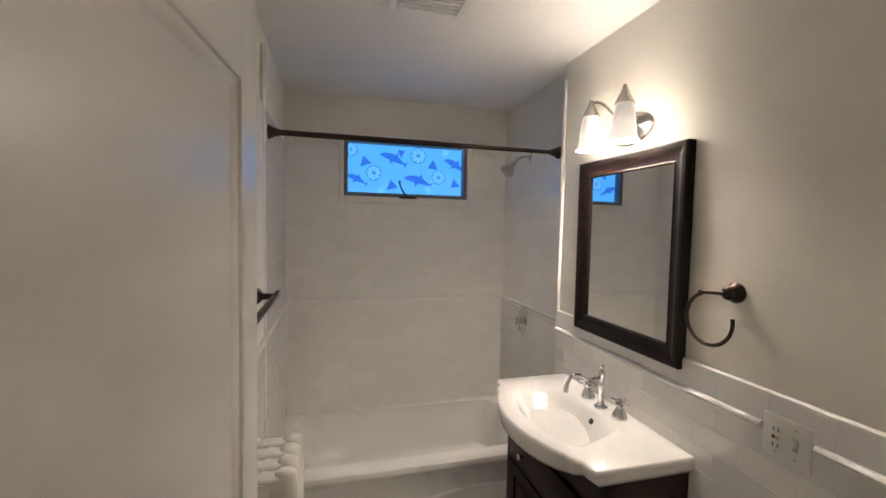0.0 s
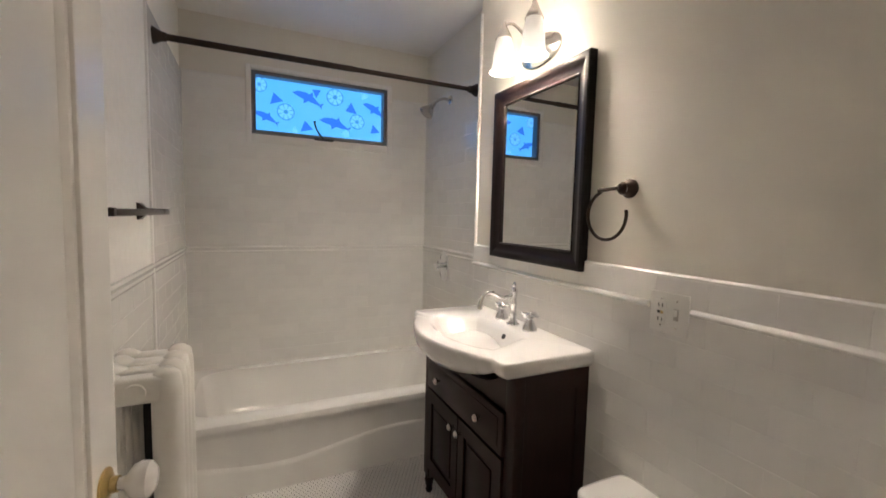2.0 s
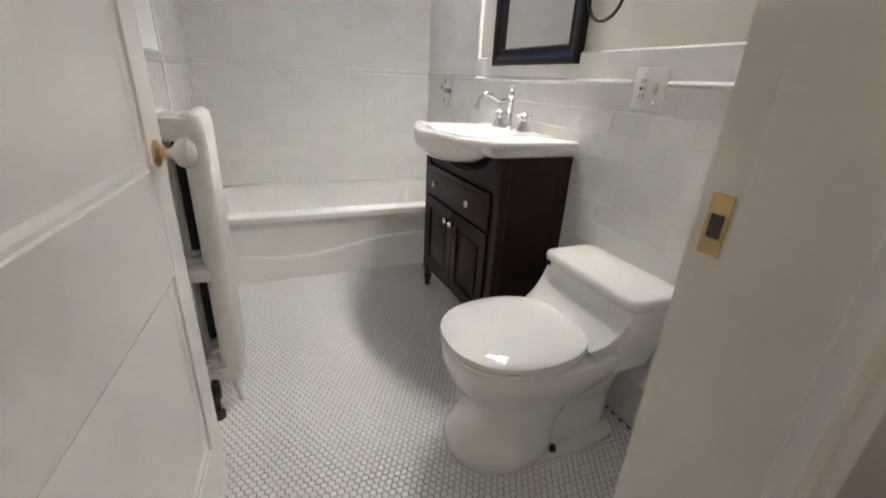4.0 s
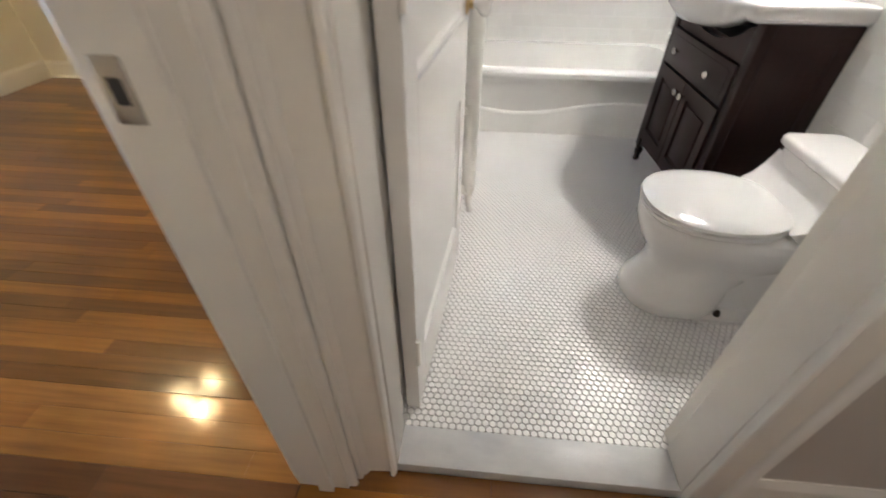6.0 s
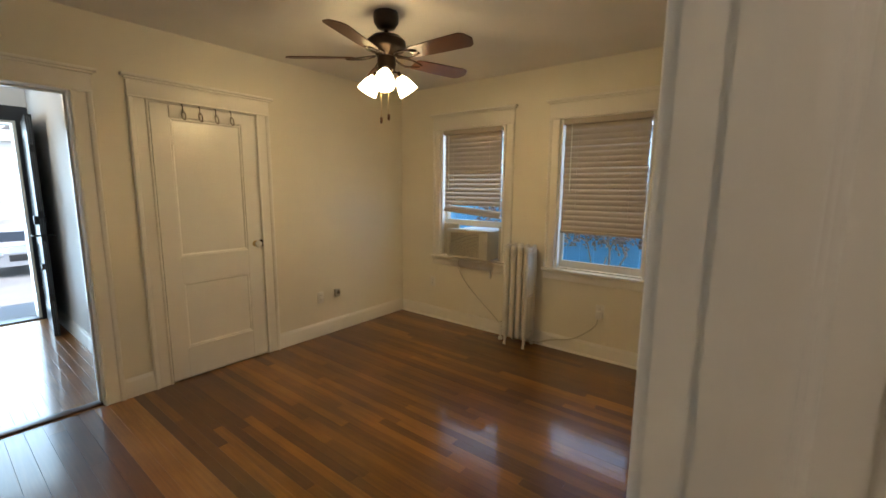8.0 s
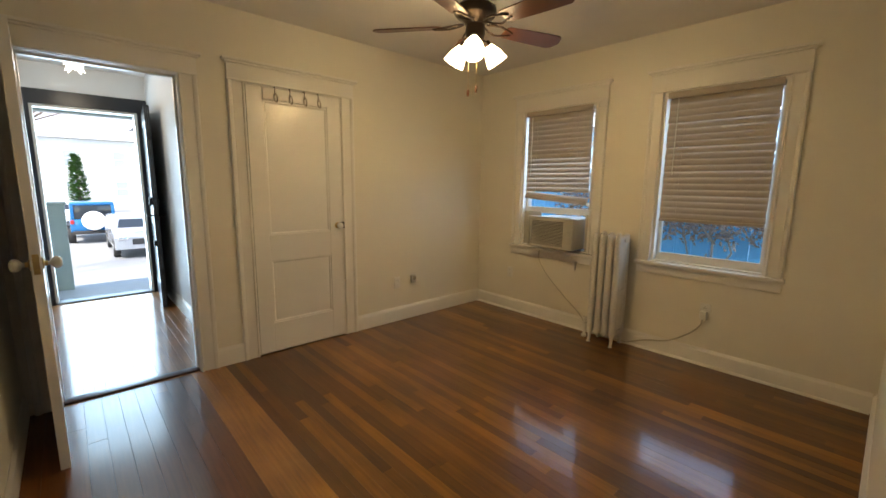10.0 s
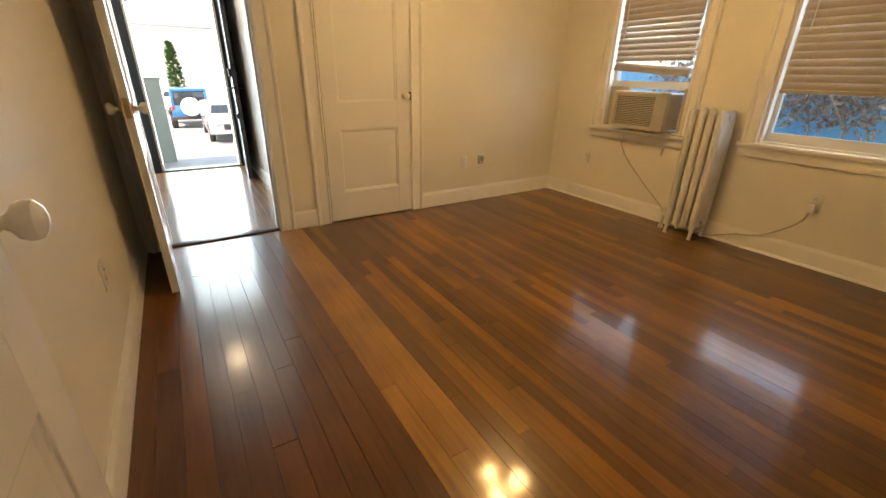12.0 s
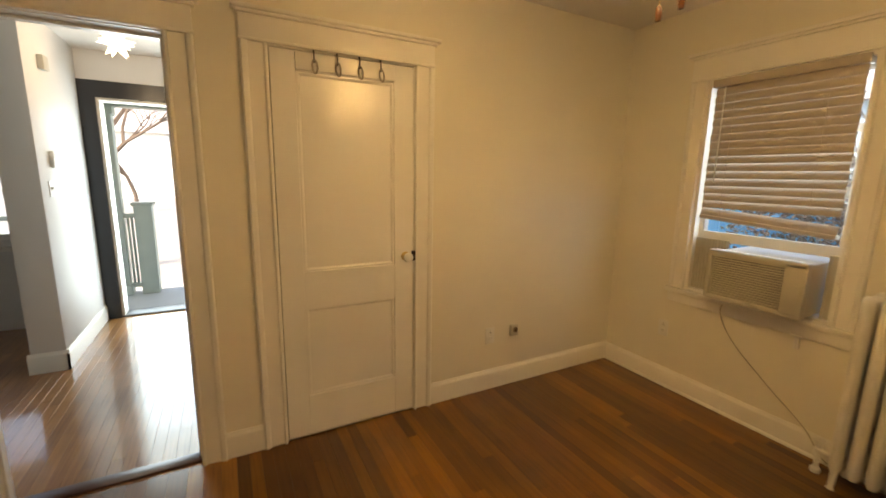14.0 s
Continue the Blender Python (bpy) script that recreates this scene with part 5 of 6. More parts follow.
# over-door hooks on the closet door, before a white board
rack = thing("hook_board", "white painted board behind the hooks on the closet door", "board")
part("board", rbox(WX + 0.0062, WX + 0.018, 0.527, 1.038, 1.928, 2.008, 0.002), door_paint, rack)
part("batten", boxes((WX + 0.0015, WX + 0.0062, 0.60, 0.64, 1.94, 2.0), (WX + 0.0015, WX + 0.0062, 0.92, 0.96, 1.94, 2.0)), door_paint, rack)
first = thing("door_hook", "dark wire double hook hung over the closet door", "hook", pose(WX + 0.015, 0.616, 1.965), group="hooks over the closet door")
part("strap", tube([(-0.043, 0, 0.058), (0.004, 0, 0.058), (0.007, 0, 0.05), (0.007, 0, 0.0)], 0.003, 8), bronze, first)
part("loop", tube([(0.012 + 0.014 * (1 - math.cos(radians(a))) * 0.5, 0.012 * math.sin(radians(a)), -0.02 + 0.032 * math.cos(radians(a))) for a in range(0, 360, 20)], 0.0045, 8, closed=True), nickel, first, "dull metal loop")
for k in (1, 2, 3):
    copy_thing(first, pose(WX + 0.015, 0.616 + 0.114 * k, 1.965))

# latch plates in the jambs
sp = thing("strike_plate", "worn brass strike plate in the bathroom door jamb", "strike plate", pose(0.7188, 0.125, 0.945))
part("plate", rbox(-0.002, 0.0005, -0.012, 0.012, -0.033, 0.033, 0.0006), brass, sp)
part("keeper_hole", boxes((-0.0026, -0.0019, -0.008, 0.007, -0.014, 0.012)), plastic_dark, sp)
sp = thing("strike_plate", "dull steel strike plate in the bedroom door jamb", "strike plate", pose(-0.217, -0.0622, 0.967))
part("plate", rbox(-0.016, 0.016, -0.002, 0.0005, -0.035, 0.035, 0.0006), nickel, sp)
part("keeper_hole", boxes((-0.007, 0.008, -0.0026, -0.0019, -0.014, 0.014)), plastic_dark, sp)

# ---- front hall ----
front_door = panel_door("door_front", 0.86, 2.09, [(0.22, 0.86), (1.05, 1.92)], "black front door standing open against the hall wall", th=0.045, mat=black_paint)
front_door.matrix_world = pose(-6.33, 0.125, F + 0.012, 0, 0, -5)
for z in (0.30, 1.05, 1.80):
    part("hinge", rod((0.0, -0.004, z), (0.0, -0.004, z + 0.1), 0.009), black_metal, front_door)
for y, s in ((0.0, -1), (0.045, 1)):
    part("lever", tube([(0.79, y, 0.98), (0.79, y + s * 0.05, 0.98), (0.74, y + s * 0.055, 0.98), (0.69, y + s * 0.055, 0.978)], 0.009), black_metal, front_door)
    part("deadbolt", moved(lathe([(0, 0), (0.03, 0), (0.028, 0.012), (0.012, 0.02), (0, 0.021)]), pose(0.79, y, 1.13, 90 if s < 0 else -90)), black_metal, front_door)
part("rim_lock", rbox(0.765, 0.858, -0.03, -0.0005, 1.09, 1.17, 0.005), black_metal, front_door, "black surface lock")
part("rim_lock", rbox(0.80, 0.858, -0.022, -0.0005, 0.66, 0.72, 0.004), black_metal, front_door, "black surface bolt")
part("edge_strip", boxes((0.8602, 0.862, 0.010, 0.017, 0.02, 2.07), (0.8602, 0.862, 0.026, 0.033, 0.02, 2.07)), aluminium, front_door, "grey weather strip")
for z in (0.35, 0.93, 1.15, 1.75):
    part("latch_plate", rbox(0.8601, 0.868, 0.004, 0.040, z, z + 0.07, 0.002), black_metal, front_door)

fc = solid("door_casing_front", boxes((-6.35, -6.326, -0.92, -0.80, F, 2.235), (-6.35, -6.326, 0.09, 0.188, F, 2.235), (-6.35, -6.326, -0.80, 0.09, 2.09, 2.235)), black_paint, "black painted casing of the front door", "trim")
solid("door_jamb_front", boxes((-6.52, -6.35, -0.80, -0.775, F, 2.09), (-6.52, -6.35, 0.065, 0.09, F, 2.09), (-6.52, -6.35, -0.775, 0.065, 2.065, 2.09)), trim_paint, "white painted jamb of the front door", "trim")
solid("threshold_front", rbox(-6.54, -6.34, -0.80, 0.09, F - 0.06, F + 0.016, 0.006), aluminium, "metal sill of the front door", "threshold")


def star_light():
    ob = thing("ceiling_light", "white moravian star ceiling light, lit", "ceiling lamp")
    c = Vector((-5.35, -0.44, 2.36))
    part("stem", rod((c.x, c.y, c.z), (c.x, c.y, RC), 0.008), nickel, ob)
    part("canopy", moved(lathe([(0, 0), (0.05, 0), (0.045, -0.015), (0, -0.018)]), pose(c.x, c.y, RC)), nickel, ob)
    bm = bmesh.new()
    bmesh.ops.create_icosphere(bm, subdivisions=1, radius=0.055)
    for f in bm.faces[:]:
        mid = f.calc_center_median()
        tip = bm.verts.new(mid.normalized() * 0.125)
        vs = list(f.verts)
        bm.faces.remove(f)
        for i in range(3):
            bm.faces.new((vs[i], vs[(i + 1) % 3], tip))
    part("star", moved(bm, Matrix.Translation(c)), glowing("lit_star", (1.0, 0.93, 0.8), 0.25), ob, "frosted star-shaped glass", smooth=0)


star_light()
bulb("star_bulb", (-5.35, -0.44, 2.2), 0.5, (1, 0.85, 0.62), 0.12)
th = thing("thermostat", "white thermostat on the entry partition", "thermostat", pose(-5.42, -0.92, 1.50, 0, 0, 180))
part("housing", rbox(-0.045, 0.045, -0.028, 0, -0.06, 0.06, 0.006), plastic_white, th)
part("screen", boxes((-0.03, 0.03, -0.0295, -0.0282, 0.01, 0.045)), ac_plastic, th)
wall_plate("light_switch", "white light switch on the entry partition", "switch", pose(-5.32, -0.92, 1.29, 0, 0, 180), 0.072, 0.114, ["switch"])
ch = thing("door_chime", "small beige chime box high on the partition", "chime", pose(-5.46, -0.92, 2.18, 0, 0, 180))
part("housing", rbox(-0.05, 0.05, -0.04, 0, -0.05, 0.05, 0.006), ac_plastic, ch)

# living room window
lw = thing("window_living", "white living room window in the front wall", "window", kind="structure")
part("window_frame", boxes((-6.49, -6.36, -2.9, -2.85, 0.8, 1.95), (-6.49, -6.36, -1.5, -1.45, 0.8, 1.95), (-6.49, -6.36, -2.85, -1.5, 0.8, 0.85), (-6.49, -6.36, -2.85, -1.5, 1.90, 1.95), (-6.44, -6.41, -2.85, -1.5, 1.36, 1.40)), trim_paint, lw)
p = part("pane", boxes((-6.428, -6.424, -2.85, -1.5, 0.85, 1.36)), pane_glass, lw)
p.visible_shadow = False
p = part("pane", boxes((-6.428, -6.424, -2.85, -1.5, 1.40, 1.90)), pane_glass, lw)
p.visible_shadow = False
part("casing", boxes((-6.35, -6.328, -3.0, -2.9, 0.74, 2.05), (-6.35, -6.328, -1.45, -1.35, 0.74, 2.05), (-6.35, -6.328, -2.9, -1.45, 1.95, 2.05), (-6.35, -6.31, -3.03, -1.32, 0.70, 0.74)), trim_paint, lw)

# an unseen ceiling light, added behind the camera for the hall's warm light
hl = thing("ceiling_light", "unseen round frosted flush ceiling light assumed in the hall, lit", "ceiling lamp", pose(0.75, -1.05, RC))
part("base_ring", lathe([(0, 0), (0.13, 0), (0.13, -0.02), (0.12, -0.026), (0, -0.026)], 32), nickel, hl)
part("glass_dome", lathe([(0.12, -0.024), (0.115, -0.045), (0.09, -0.07), (0.05, -0.085), (0, -0.09)], 32), glowing("lit_dome", (1.0, 0.84, 0.68), 3.3), hl, "frosted glass dome")
# ---- outside: porch, street, cars, houses, trees ----
GZ = -1.40
porch_paint = material("porch_paint", (0.38, 0.44, 0.39), 0.5, scale=6, color2=(0.33, 0.40, 0.35))
porch_floor_paint = material("porch_floor", (0.45, 0.47, 0.45), 0.6, scale=8, bump=0.1)
asphalt = material("asphalt", (0.24, 0.24, 0.235), 0.9, color2=(0.18, 0.18, 0.175), scale=1.3, bump=0.3, bump_scale=90)
concrete = material("concrete", (0.42, 0.41, 0.39), 0.9, scale=3, bump=0.2)
clapboard = material("clapboard", (0.62, 0.63, 0.62), 0.6, scale=4)
clapboard_blue = material("clapboard_blue", (0.30, 0.42, 0.52), 0.6, scale=4)
shingle = material("shingle", (0.30, 0.30, 0.31), 0.9, scale=10, bump=0.3)
bark = material("bark", (0.12, 0.09, 0.07), 0.9, scale=20, bump=0.5)
needles = material("needles", (0.07, 0.16, 0.03), 0.8, scale=8, color2=(0.04, 0.10, 0.02))
twig = material("twig", (0.36, 0.31, 0.27), 0.9, scale=20)
dry_leaf = material("dry_leaf", (0.42, 0.34, 0.29), 0.8, scale=30, color2=(0.16, 0.11, 0.09), amount=0.9)
rubber = material("rubber", (0.02, 0.02, 0.02), 0.8)
dark_glass = material("dark_glass", (0.02, 0.025, 0.03), 0.05)
teal_paint = material("teal_paint", (0.005, 0.10, 0.26), 0.2, coat=0.5)
white_paint = material("white_paint", (0.72, 0.73, 0.74), 0.2, coat=0.5)
silver_paint = material("silver_paint", (0.42, 0.43, 0.45), 0.25, 0.4, coat=0.5)
house_pane = material("house_pane", (0.30, 0.34, 0.38), 0.1)
red_lens = material("red_lens", (0.35, 0.02, 0.02), 0.2)

bm = bmesh.new()
bmesh.ops.create_grid(bm, x_segments=1, y_segments=1, size=400, matrix=Matrix.Translation((0, 0, GZ)))
solid("ground", bm, asphalt, "pale sunlit concrete drive and street", "ground")
solid("pavement", boxes((-13.0, -9.4, -30, 30, GZ - 0.1, GZ + 0.13)), concrete, "pale concrete sidewalk with kerb", "pavement")
solid("foundation", boxes((-6.49, 2.0, -4.6, 3.06, GZ - 0.1, F - 0.201)), concrete, "concrete house foundation", "wall")

porch = thing("porch", "pale green painted porch with posts and railing", "porch")
part("deck", boxes((-7.92, -6.50, -4.0, 1.6, -0.22, -0.15)), porch_floor_paint, porch)
part("deck_skirt", boxes((-7.89, -7.85, -4.0, 1.6, GZ, -0.22)), porch_paint, porch)
part("porch_ceiling", boxes((-8.07, -6.51, -4.0, 1.6, 2.42, 2.50)), porch_paint, porch)
part("beam", boxes((-7.87, -7.69, -4.0, 1.6, 2.18, 2.42)), porch_paint, porch)
for y in (-1.02, 1.3, -3.8):
    part("column", join(rbox(-7.86, -7.70, y - 0.08, y + 0.08, -0.15, 2.18, 0.008), rbox(-7.88, -7.68, y - 0.10, y + 0.10, -0.15, -0.03, 0.008), rbox(-7.88, -7.68, y - 0.10, y + 0.10, 2.08, 2.18, 0.008)), porch_paint, porch)
for y in (-0.73, 0.70):
    n = part("newel", rbox(-7.88, -7.69, y - 0.095, y + 0.095, -0.15, 0.99, 0.008), porch_paint, porch)
    part("newel_cap", rbox(-7.90, -7.67, y - 0.115, y + 0.115, 0.99, 1.03, 0.01), porch_paint, n)
part("rail", boxes((-7.82, -7.74, -0.94, -0.83, 0.84, 0.89), (-7.82, -7.74, -0.94, -0.83, -0.06, -0.01)), porch_paint, porch)
for y in (-0.905, -0.865):
    part("baluster", rbox(-7.79, -7.77, y - 0.013, y + 0.013, -0.01, 0.84, 0.003), porch_paint, porch)
part("rail", boxes((-7.82, -7.74, -3.7, -1.10, 0.84, 0.89), (-7.82, -7.74, -3.7, -1.10, -0.06, -0.01)), porch_paint, porch)
for k in range(18):
    y = -1.20 - k * 0.13
    part("baluster", rbox(-7.79, -7.77, y - 0.013, y + 0.013, -0.01, 0.84, 0.003), porch_paint, porch)
steps = thing("steps", "concrete steps from the porch to the walk", "steps")
for k in range(6):
    part("step", rbox(-7.93 - 0.28 * (k + 1), -7.93 - 0.28 * k + 0.0, -0.8, 0.6, GZ, -0.33 - 0.18 * k, 0.01), concrete, steps)


def wheel(parent, x, y, z, r=0.36, w=0.22):
    t = part("wheel", moved(lathe([(0, -w / 2), (r * 0.6, -w / 2), (r * 0.94, -w / 2), (r, -w / 2 + 0.04), (r, w / 2 - 0.04), (r * 0.94, w / 2), (r * 0.6, w / 2), (0, w / 2)], 24), pose(x, y, z, 90)), rubber, parent)
    for s in (-1, 1):
        part("rim", moved(lathe([(0, 0), (r * 0.55, 0), (r * 0.58, -0.01), (r * 0.2, 0.006), (0, 0.012)], 16), pose(x, y + s * (w / 2 + 0.001), z, -90 * s)), silver_paint, t)


def jeep(m):
    """Boxy off-roader seen from behind; its rear is at x = 0 and it runs towards -x."""
    ob = thing("off_road_car", "blue boxy off-road car with a white spare wheel cover", "car", m)
    part("body", join(rbox(-3.6, 0, -0.78, 0.78, 0.5, 1.05, 0.05), rbox(-3.5, -2.2, -0.7, 0.7, 1.0, 1.12, 0.04)), teal_paint, ob)
    part("hard_top", join(rbox(-2.2, -0.02, -0.74, 0.74, 1.62, 1.76, 0.05), rbox(-0.12, -0.02, -0.74, -0.62, 1.04, 1.64, 0.02), rbox(-0.12, -0.02, 0.62, 0.74, 1.04, 1.64, 0.02), rbox(-2.2, -2.1, -0.74, 0.74, 1.04, 1.64, 0.02)), teal_paint, ob)
    part("rear_window", rbox(-0.08, -0.05, -0.62, 0.62, 1.05, 1.62, 0.01), dark_glass, ob)
    for s in (-1, 1):
        part("side_window", rbox(-2.1, -0.12, s * 0.70 - 0.01, s * 0.70 + 0.01, 1.05, 1.62, 0.005), dark_glass, ob)
        part("tail_light", rbox(-0.02, 0.03, s * 0.70 - 0.06, s * 0.70 + 0.06, 0.86, 1.02, 0.01), red_lens, ob)
        part("fender", rbox(-1.2, -0.1, min(s * 0.76, s * 0.92), max(s * 0.76, s * 0.92), 0.72, 0.82, 0.03), rubber, ob)
        for x in (-0.65, -3.0):
            wheel(ob, x, s * 0.76, 0.40, 0.40, 0.26)
    part("spare_wheel_cover", moved(lathe([(0, 0), (0.36, 0), (0.40, 0.03), (0.40, 0.2), (0.36, 0.24), (0, 0.26)], 32), pose(0.0, 0, 0.98, 0, 90, 0)), white_paint, ob, "round white spare wheel cover")
    part("bumper", rbox(-0.1, 0.12, -0.72, 0.72, 0.42, 0.56, 0.03), rubber, ob)


jeep(pose(-23.4, 0.18, GZ))


def sedan(m, paint, label, w=0.88):
    ob = thing("parked_car", label, "car", m)
    side = [(0, 0.35), (0.02, 0.75), (0.15, 0.92), (1.0, 0.98), (1.75, 1.40), (3.0, 1.42), (3.75, 1.02), (4.35, 0.95), (4.45, 0.7), (4.45, 0.35)]

    def sec(y, k):
        return [(x, y, 0.35 + (z - 0.35) * (1 if z < 1.0 else 1) - (0.0 if abs(k) < 1 else 0.05 * (z > 0.9))) for x, z in side]
    ring = []
    for y, k in ((-w, -1), (-w * 0.9, 0), (w * 0.9, 0), (w, 1)):
        ring.append(sec(y, k))
    b = part("body", loft(ring), paint, ob, smooth=30)
    part("windscreen", prism([(-0.7, 0), (0.7, 0), (0.6, 0.5), (-0.6, 0.5)], "x", 0, 0.01), dark_glass, ob, m=pose(1.05, 0, 1.02, 0, 58, 0))
    part("rear_window", prism([(-0.7, 0), (0.7, 0), (0.6, 0.46), (-0.6, 0.46)], "x", 0, 0.01), dark_glass, ob, m=pose(3.72, 0, 1.06, 0, -60, 0))
    for s in (-1, 1):
        part("side_window", boxes((1.5, 3.2, s * (w + 0.003) - 0.003, s * (w + 0.003) + 0.003, 1.0, 1.27)), dark_glass, ob)
        part("headlight", rbox(-0.01, 0.05, s * 0.65 - 0.14, s * 0.65 + 0.14, 0.66, 0.78, 0.02), chrome, ob)
        for x in (0.8, 3.6):
            wheel(ob, x, s * (w - 0.08), 0.33, 0.33, 0.2)
    part("grille", rbox(-0.015, 0.02, -0.4, 0.4, 0.5, 0.7, 0.02), rubber, ob)


sedan(pose(-18.0, 1.35, GZ, 0, 0, 180), silver_paint, "silver sedan parked on the drive")
sedan(pose(-31.0, -0.2, GZ, 0, 0, 180), white_paint, "white car parked further down the street")


def house(name, m, lx, ly, h, mat, label, storeys=2, cols=4):
    """A house whose front is y = 0, x from 0 to lx, with lapped boards, windows and a gabled roof."""
    ob = thing(name, label, "house", m)
    part("wall", boxes((0, lx, 0.02, ly, 0, h)), mat, ob)
    n = int(h / 0.22)
    bd = part("cladding", boxes(*[(0, lx, -0.0 + 0.0, 0.019, 0.22 * k, 0.22 * k + 0.205) for k in range(n)]), mat, ob)
    bd["kind"] = "stuff"
    part("roof", prism([(-0.4, h), (ly + 0.4, h), (ly / 2, h + ly * 0.42)], "x", -0.4, lx + 0.4), shingle, ob)
    for s in range(storeys):
        for c in range(cols):
            x = lx * (c + 0.5) / cols
            z = 1.0 + s * 2.8
            wd = part("window", boxes((x - 0.55, x - 0.45, -0.05, -0.001, z, z + 1.6), (x + 0.45, x + 0.55, -0.05, -0.001, z, z + 1.6), (x - 0.45, x + 0.45, -0.05, -0.001, z + 1.5, z + 1.6), (x - 0.45, x + 0.45, -0.05, -0.001, z, z + 0.1), (x - 0.45, x + 0.45, -0.04, -0.001, z + 0.77, z + 0.83)), trim_paint, ob)
            part("pane", boxes((x - 0.45, x + 0.45, -0.012, -0.002, z + 0.1, z + 1.5)), house_pane, wd)
    return ob


house("house", pose(-38, 3.6, GZ), 16, 8, 6.2, clapboard, "white clapboard house beside the drive", cols=5)
house("house", pose(-52, -9, GZ, 0, 0, 90), 18, 9, 6.4, clapboard, "pale clapboard house across the street", cols=5)
house("house", pose(-11, 17.0, GZ), 16, 8, 5.2, clapboard_blue, "blue-grey clapboard neighbour house behind the windows", cols=4)


def conifer(m, h=7.0):
    ob = thing("evergreen_tree", "tall narrow evergreen tree across the street", "tree", m)
    part("trunk", lathe([(0.14, 0), (0.10, h * 0.5), (0.02, h)], 10), bark, ob)
    bm = bmesh.new()
    rnd = random.Random(5)
    for k in range(1400):
        z = h * (0.08 + 0.92 * rnd.random())
        r = (1 - z / h) ** 0.6 * 0.62 * (0.5 + 0.55 * rnd.random()) + 0.03
        a = rnd.random() * 2 * math.pi
        c = Vector((r * math.cos(a), r * math.sin(a), z))
        d = Vector((math.cos(a), math.sin(a), 0.5 * rnd.random())) * (0.25 + 0.2 * rnd.random())
        side = Vector((-math.sin(a), math.cos(a), 0.3 * rnd.uniform(-1, 1))) * 0.12
        bm.faces.new([bm.verts.new(v) for v in (c - side, c + side, c + d)])
    part("crown", bm, needles, ob, smooth=0)


conifer(pose(-44, 0.2, GZ), 4.6)


def bare_tree(m, h, spread, seed, name="bare_tree", label="bare branching tree by the street", mat=None, depth=4, trunk_r=0.14):
    ob = thing(name, label, "tree" if name != "shrub" else "shrub", m)
    rnd = random.Random(seed)
    limbs = []

    def grow(p, d, length, r, lev):
        pts, q = [p], p
        dd = d.copy()
        for _ in range(3):
            dd = (dd + Vector((rnd.uniform(-1, 1), rnd.uniform(-1, 1), rnd.uniform(-0.3, 0.5))) * 0.22).normalized()
            q = q + dd * length / 3
            pts.append(q)
        limbs.append((lev, tube(pts, [r, r * 0.85, r * 0.7, r * 0.5], 5 if lev else 9)))
        if lev < depth:
            for _ in range(3 if lev < 2 else 4):
                nd = (dd + Vector((rnd.uniform(-1, 1), rnd.uniform(-1, 1), rnd.uniform(-0.2, 0.7))) * spread).normalized()
                grow(pts[rnd.choice((2, 3))], nd, length * rnd.uniform(0.55, 0.8), r * 0.5, lev + 1)
    grow(Vector((0, 0, 0)), Vector((0, 0, 1)), h * 0.4, trunk_r, 0)
    part("trunk", join(*[b for l, b in limbs if l == 0]), mat or bark, ob)
    part("crown", join(*[b for l, b in limbs if l > 0]), mat or bark, ob)
    if name == "shrub":
        lv = bmesh.new()
        for k in range(1700):
            a, r = rnd.uniform(0, 2 * math.pi), 0.75 * math.sqrt(rnd.random())
            z = 2.60 + 0.42 * rnd.uniform(-1, 1) + 0.10 * math.sin(5 * a)
            c = Vector((r * math.cos(a), 0.45 * r * math.sin(a), z))
            u = Vector((rnd.uniform(-1, 1), rnd.uniform(-1, 1), rnd.uniform(-1, 1))).normalized()
            v = u.orthogonal().normalized()
            n = u.cross(v) * 0.012
            s = rnd.uniform(0.02, 0.045)
            p = [lv.verts.new(q) for q in (c - u * s, c + v * s * 0.5 + n, c + u * s, c - v * s * 0.5 + n)]
            lv.faces.new((p[0], p[1], p[2]))
            lv.faces.new((p[0], p[2], p[3]))
        part("leaves", lv, dry_leaf, ob, "pale curled leaves", smooth=0)


bare_tree(pose(-15, -3.6, GZ), 8.0, 1.1, 3, trunk_r=0.17)
bare_tree(pose(-36, -5.0, GZ), 9, 0.8, 9)
for k, (x, y) in enumerate(((-2.15, 4.75), (-1.45, 4.7), (-0.6, 4.75), (0.4, 4.8), (-3.0, 4.8))):
    bare_tree(pose(x, y, GZ), 5.3, 1.0, 20 + k, "shrub", "pale shrub with dry curled leaves beside the fence", twig, 3, 0.025)
fence_paint = material("fence_paint", (0.15, 0.52, 0.82), 0.7, color2=(0.12, 0.46, 0.76), scale=3)
fence = thing("fence", "blue painted board fence behind the shrubs", "fence")
for k in range(60):
    part("plank", boxes((-7 + 0.2 * k, -6.806 + 0.2 * k, 5.2, 5.225, GZ, 1.22 + 0.01 * (k % 3))), fence_paint, fence)
part("rail", boxes((-7, 5, 5.226, 5.27, 0.2, 0.3)), fence_paint, fence)
import functools
# ---- pieces: tiles, hexagons, boards ----
TW, THT, GAP = 0.152, 0.076, 0.001


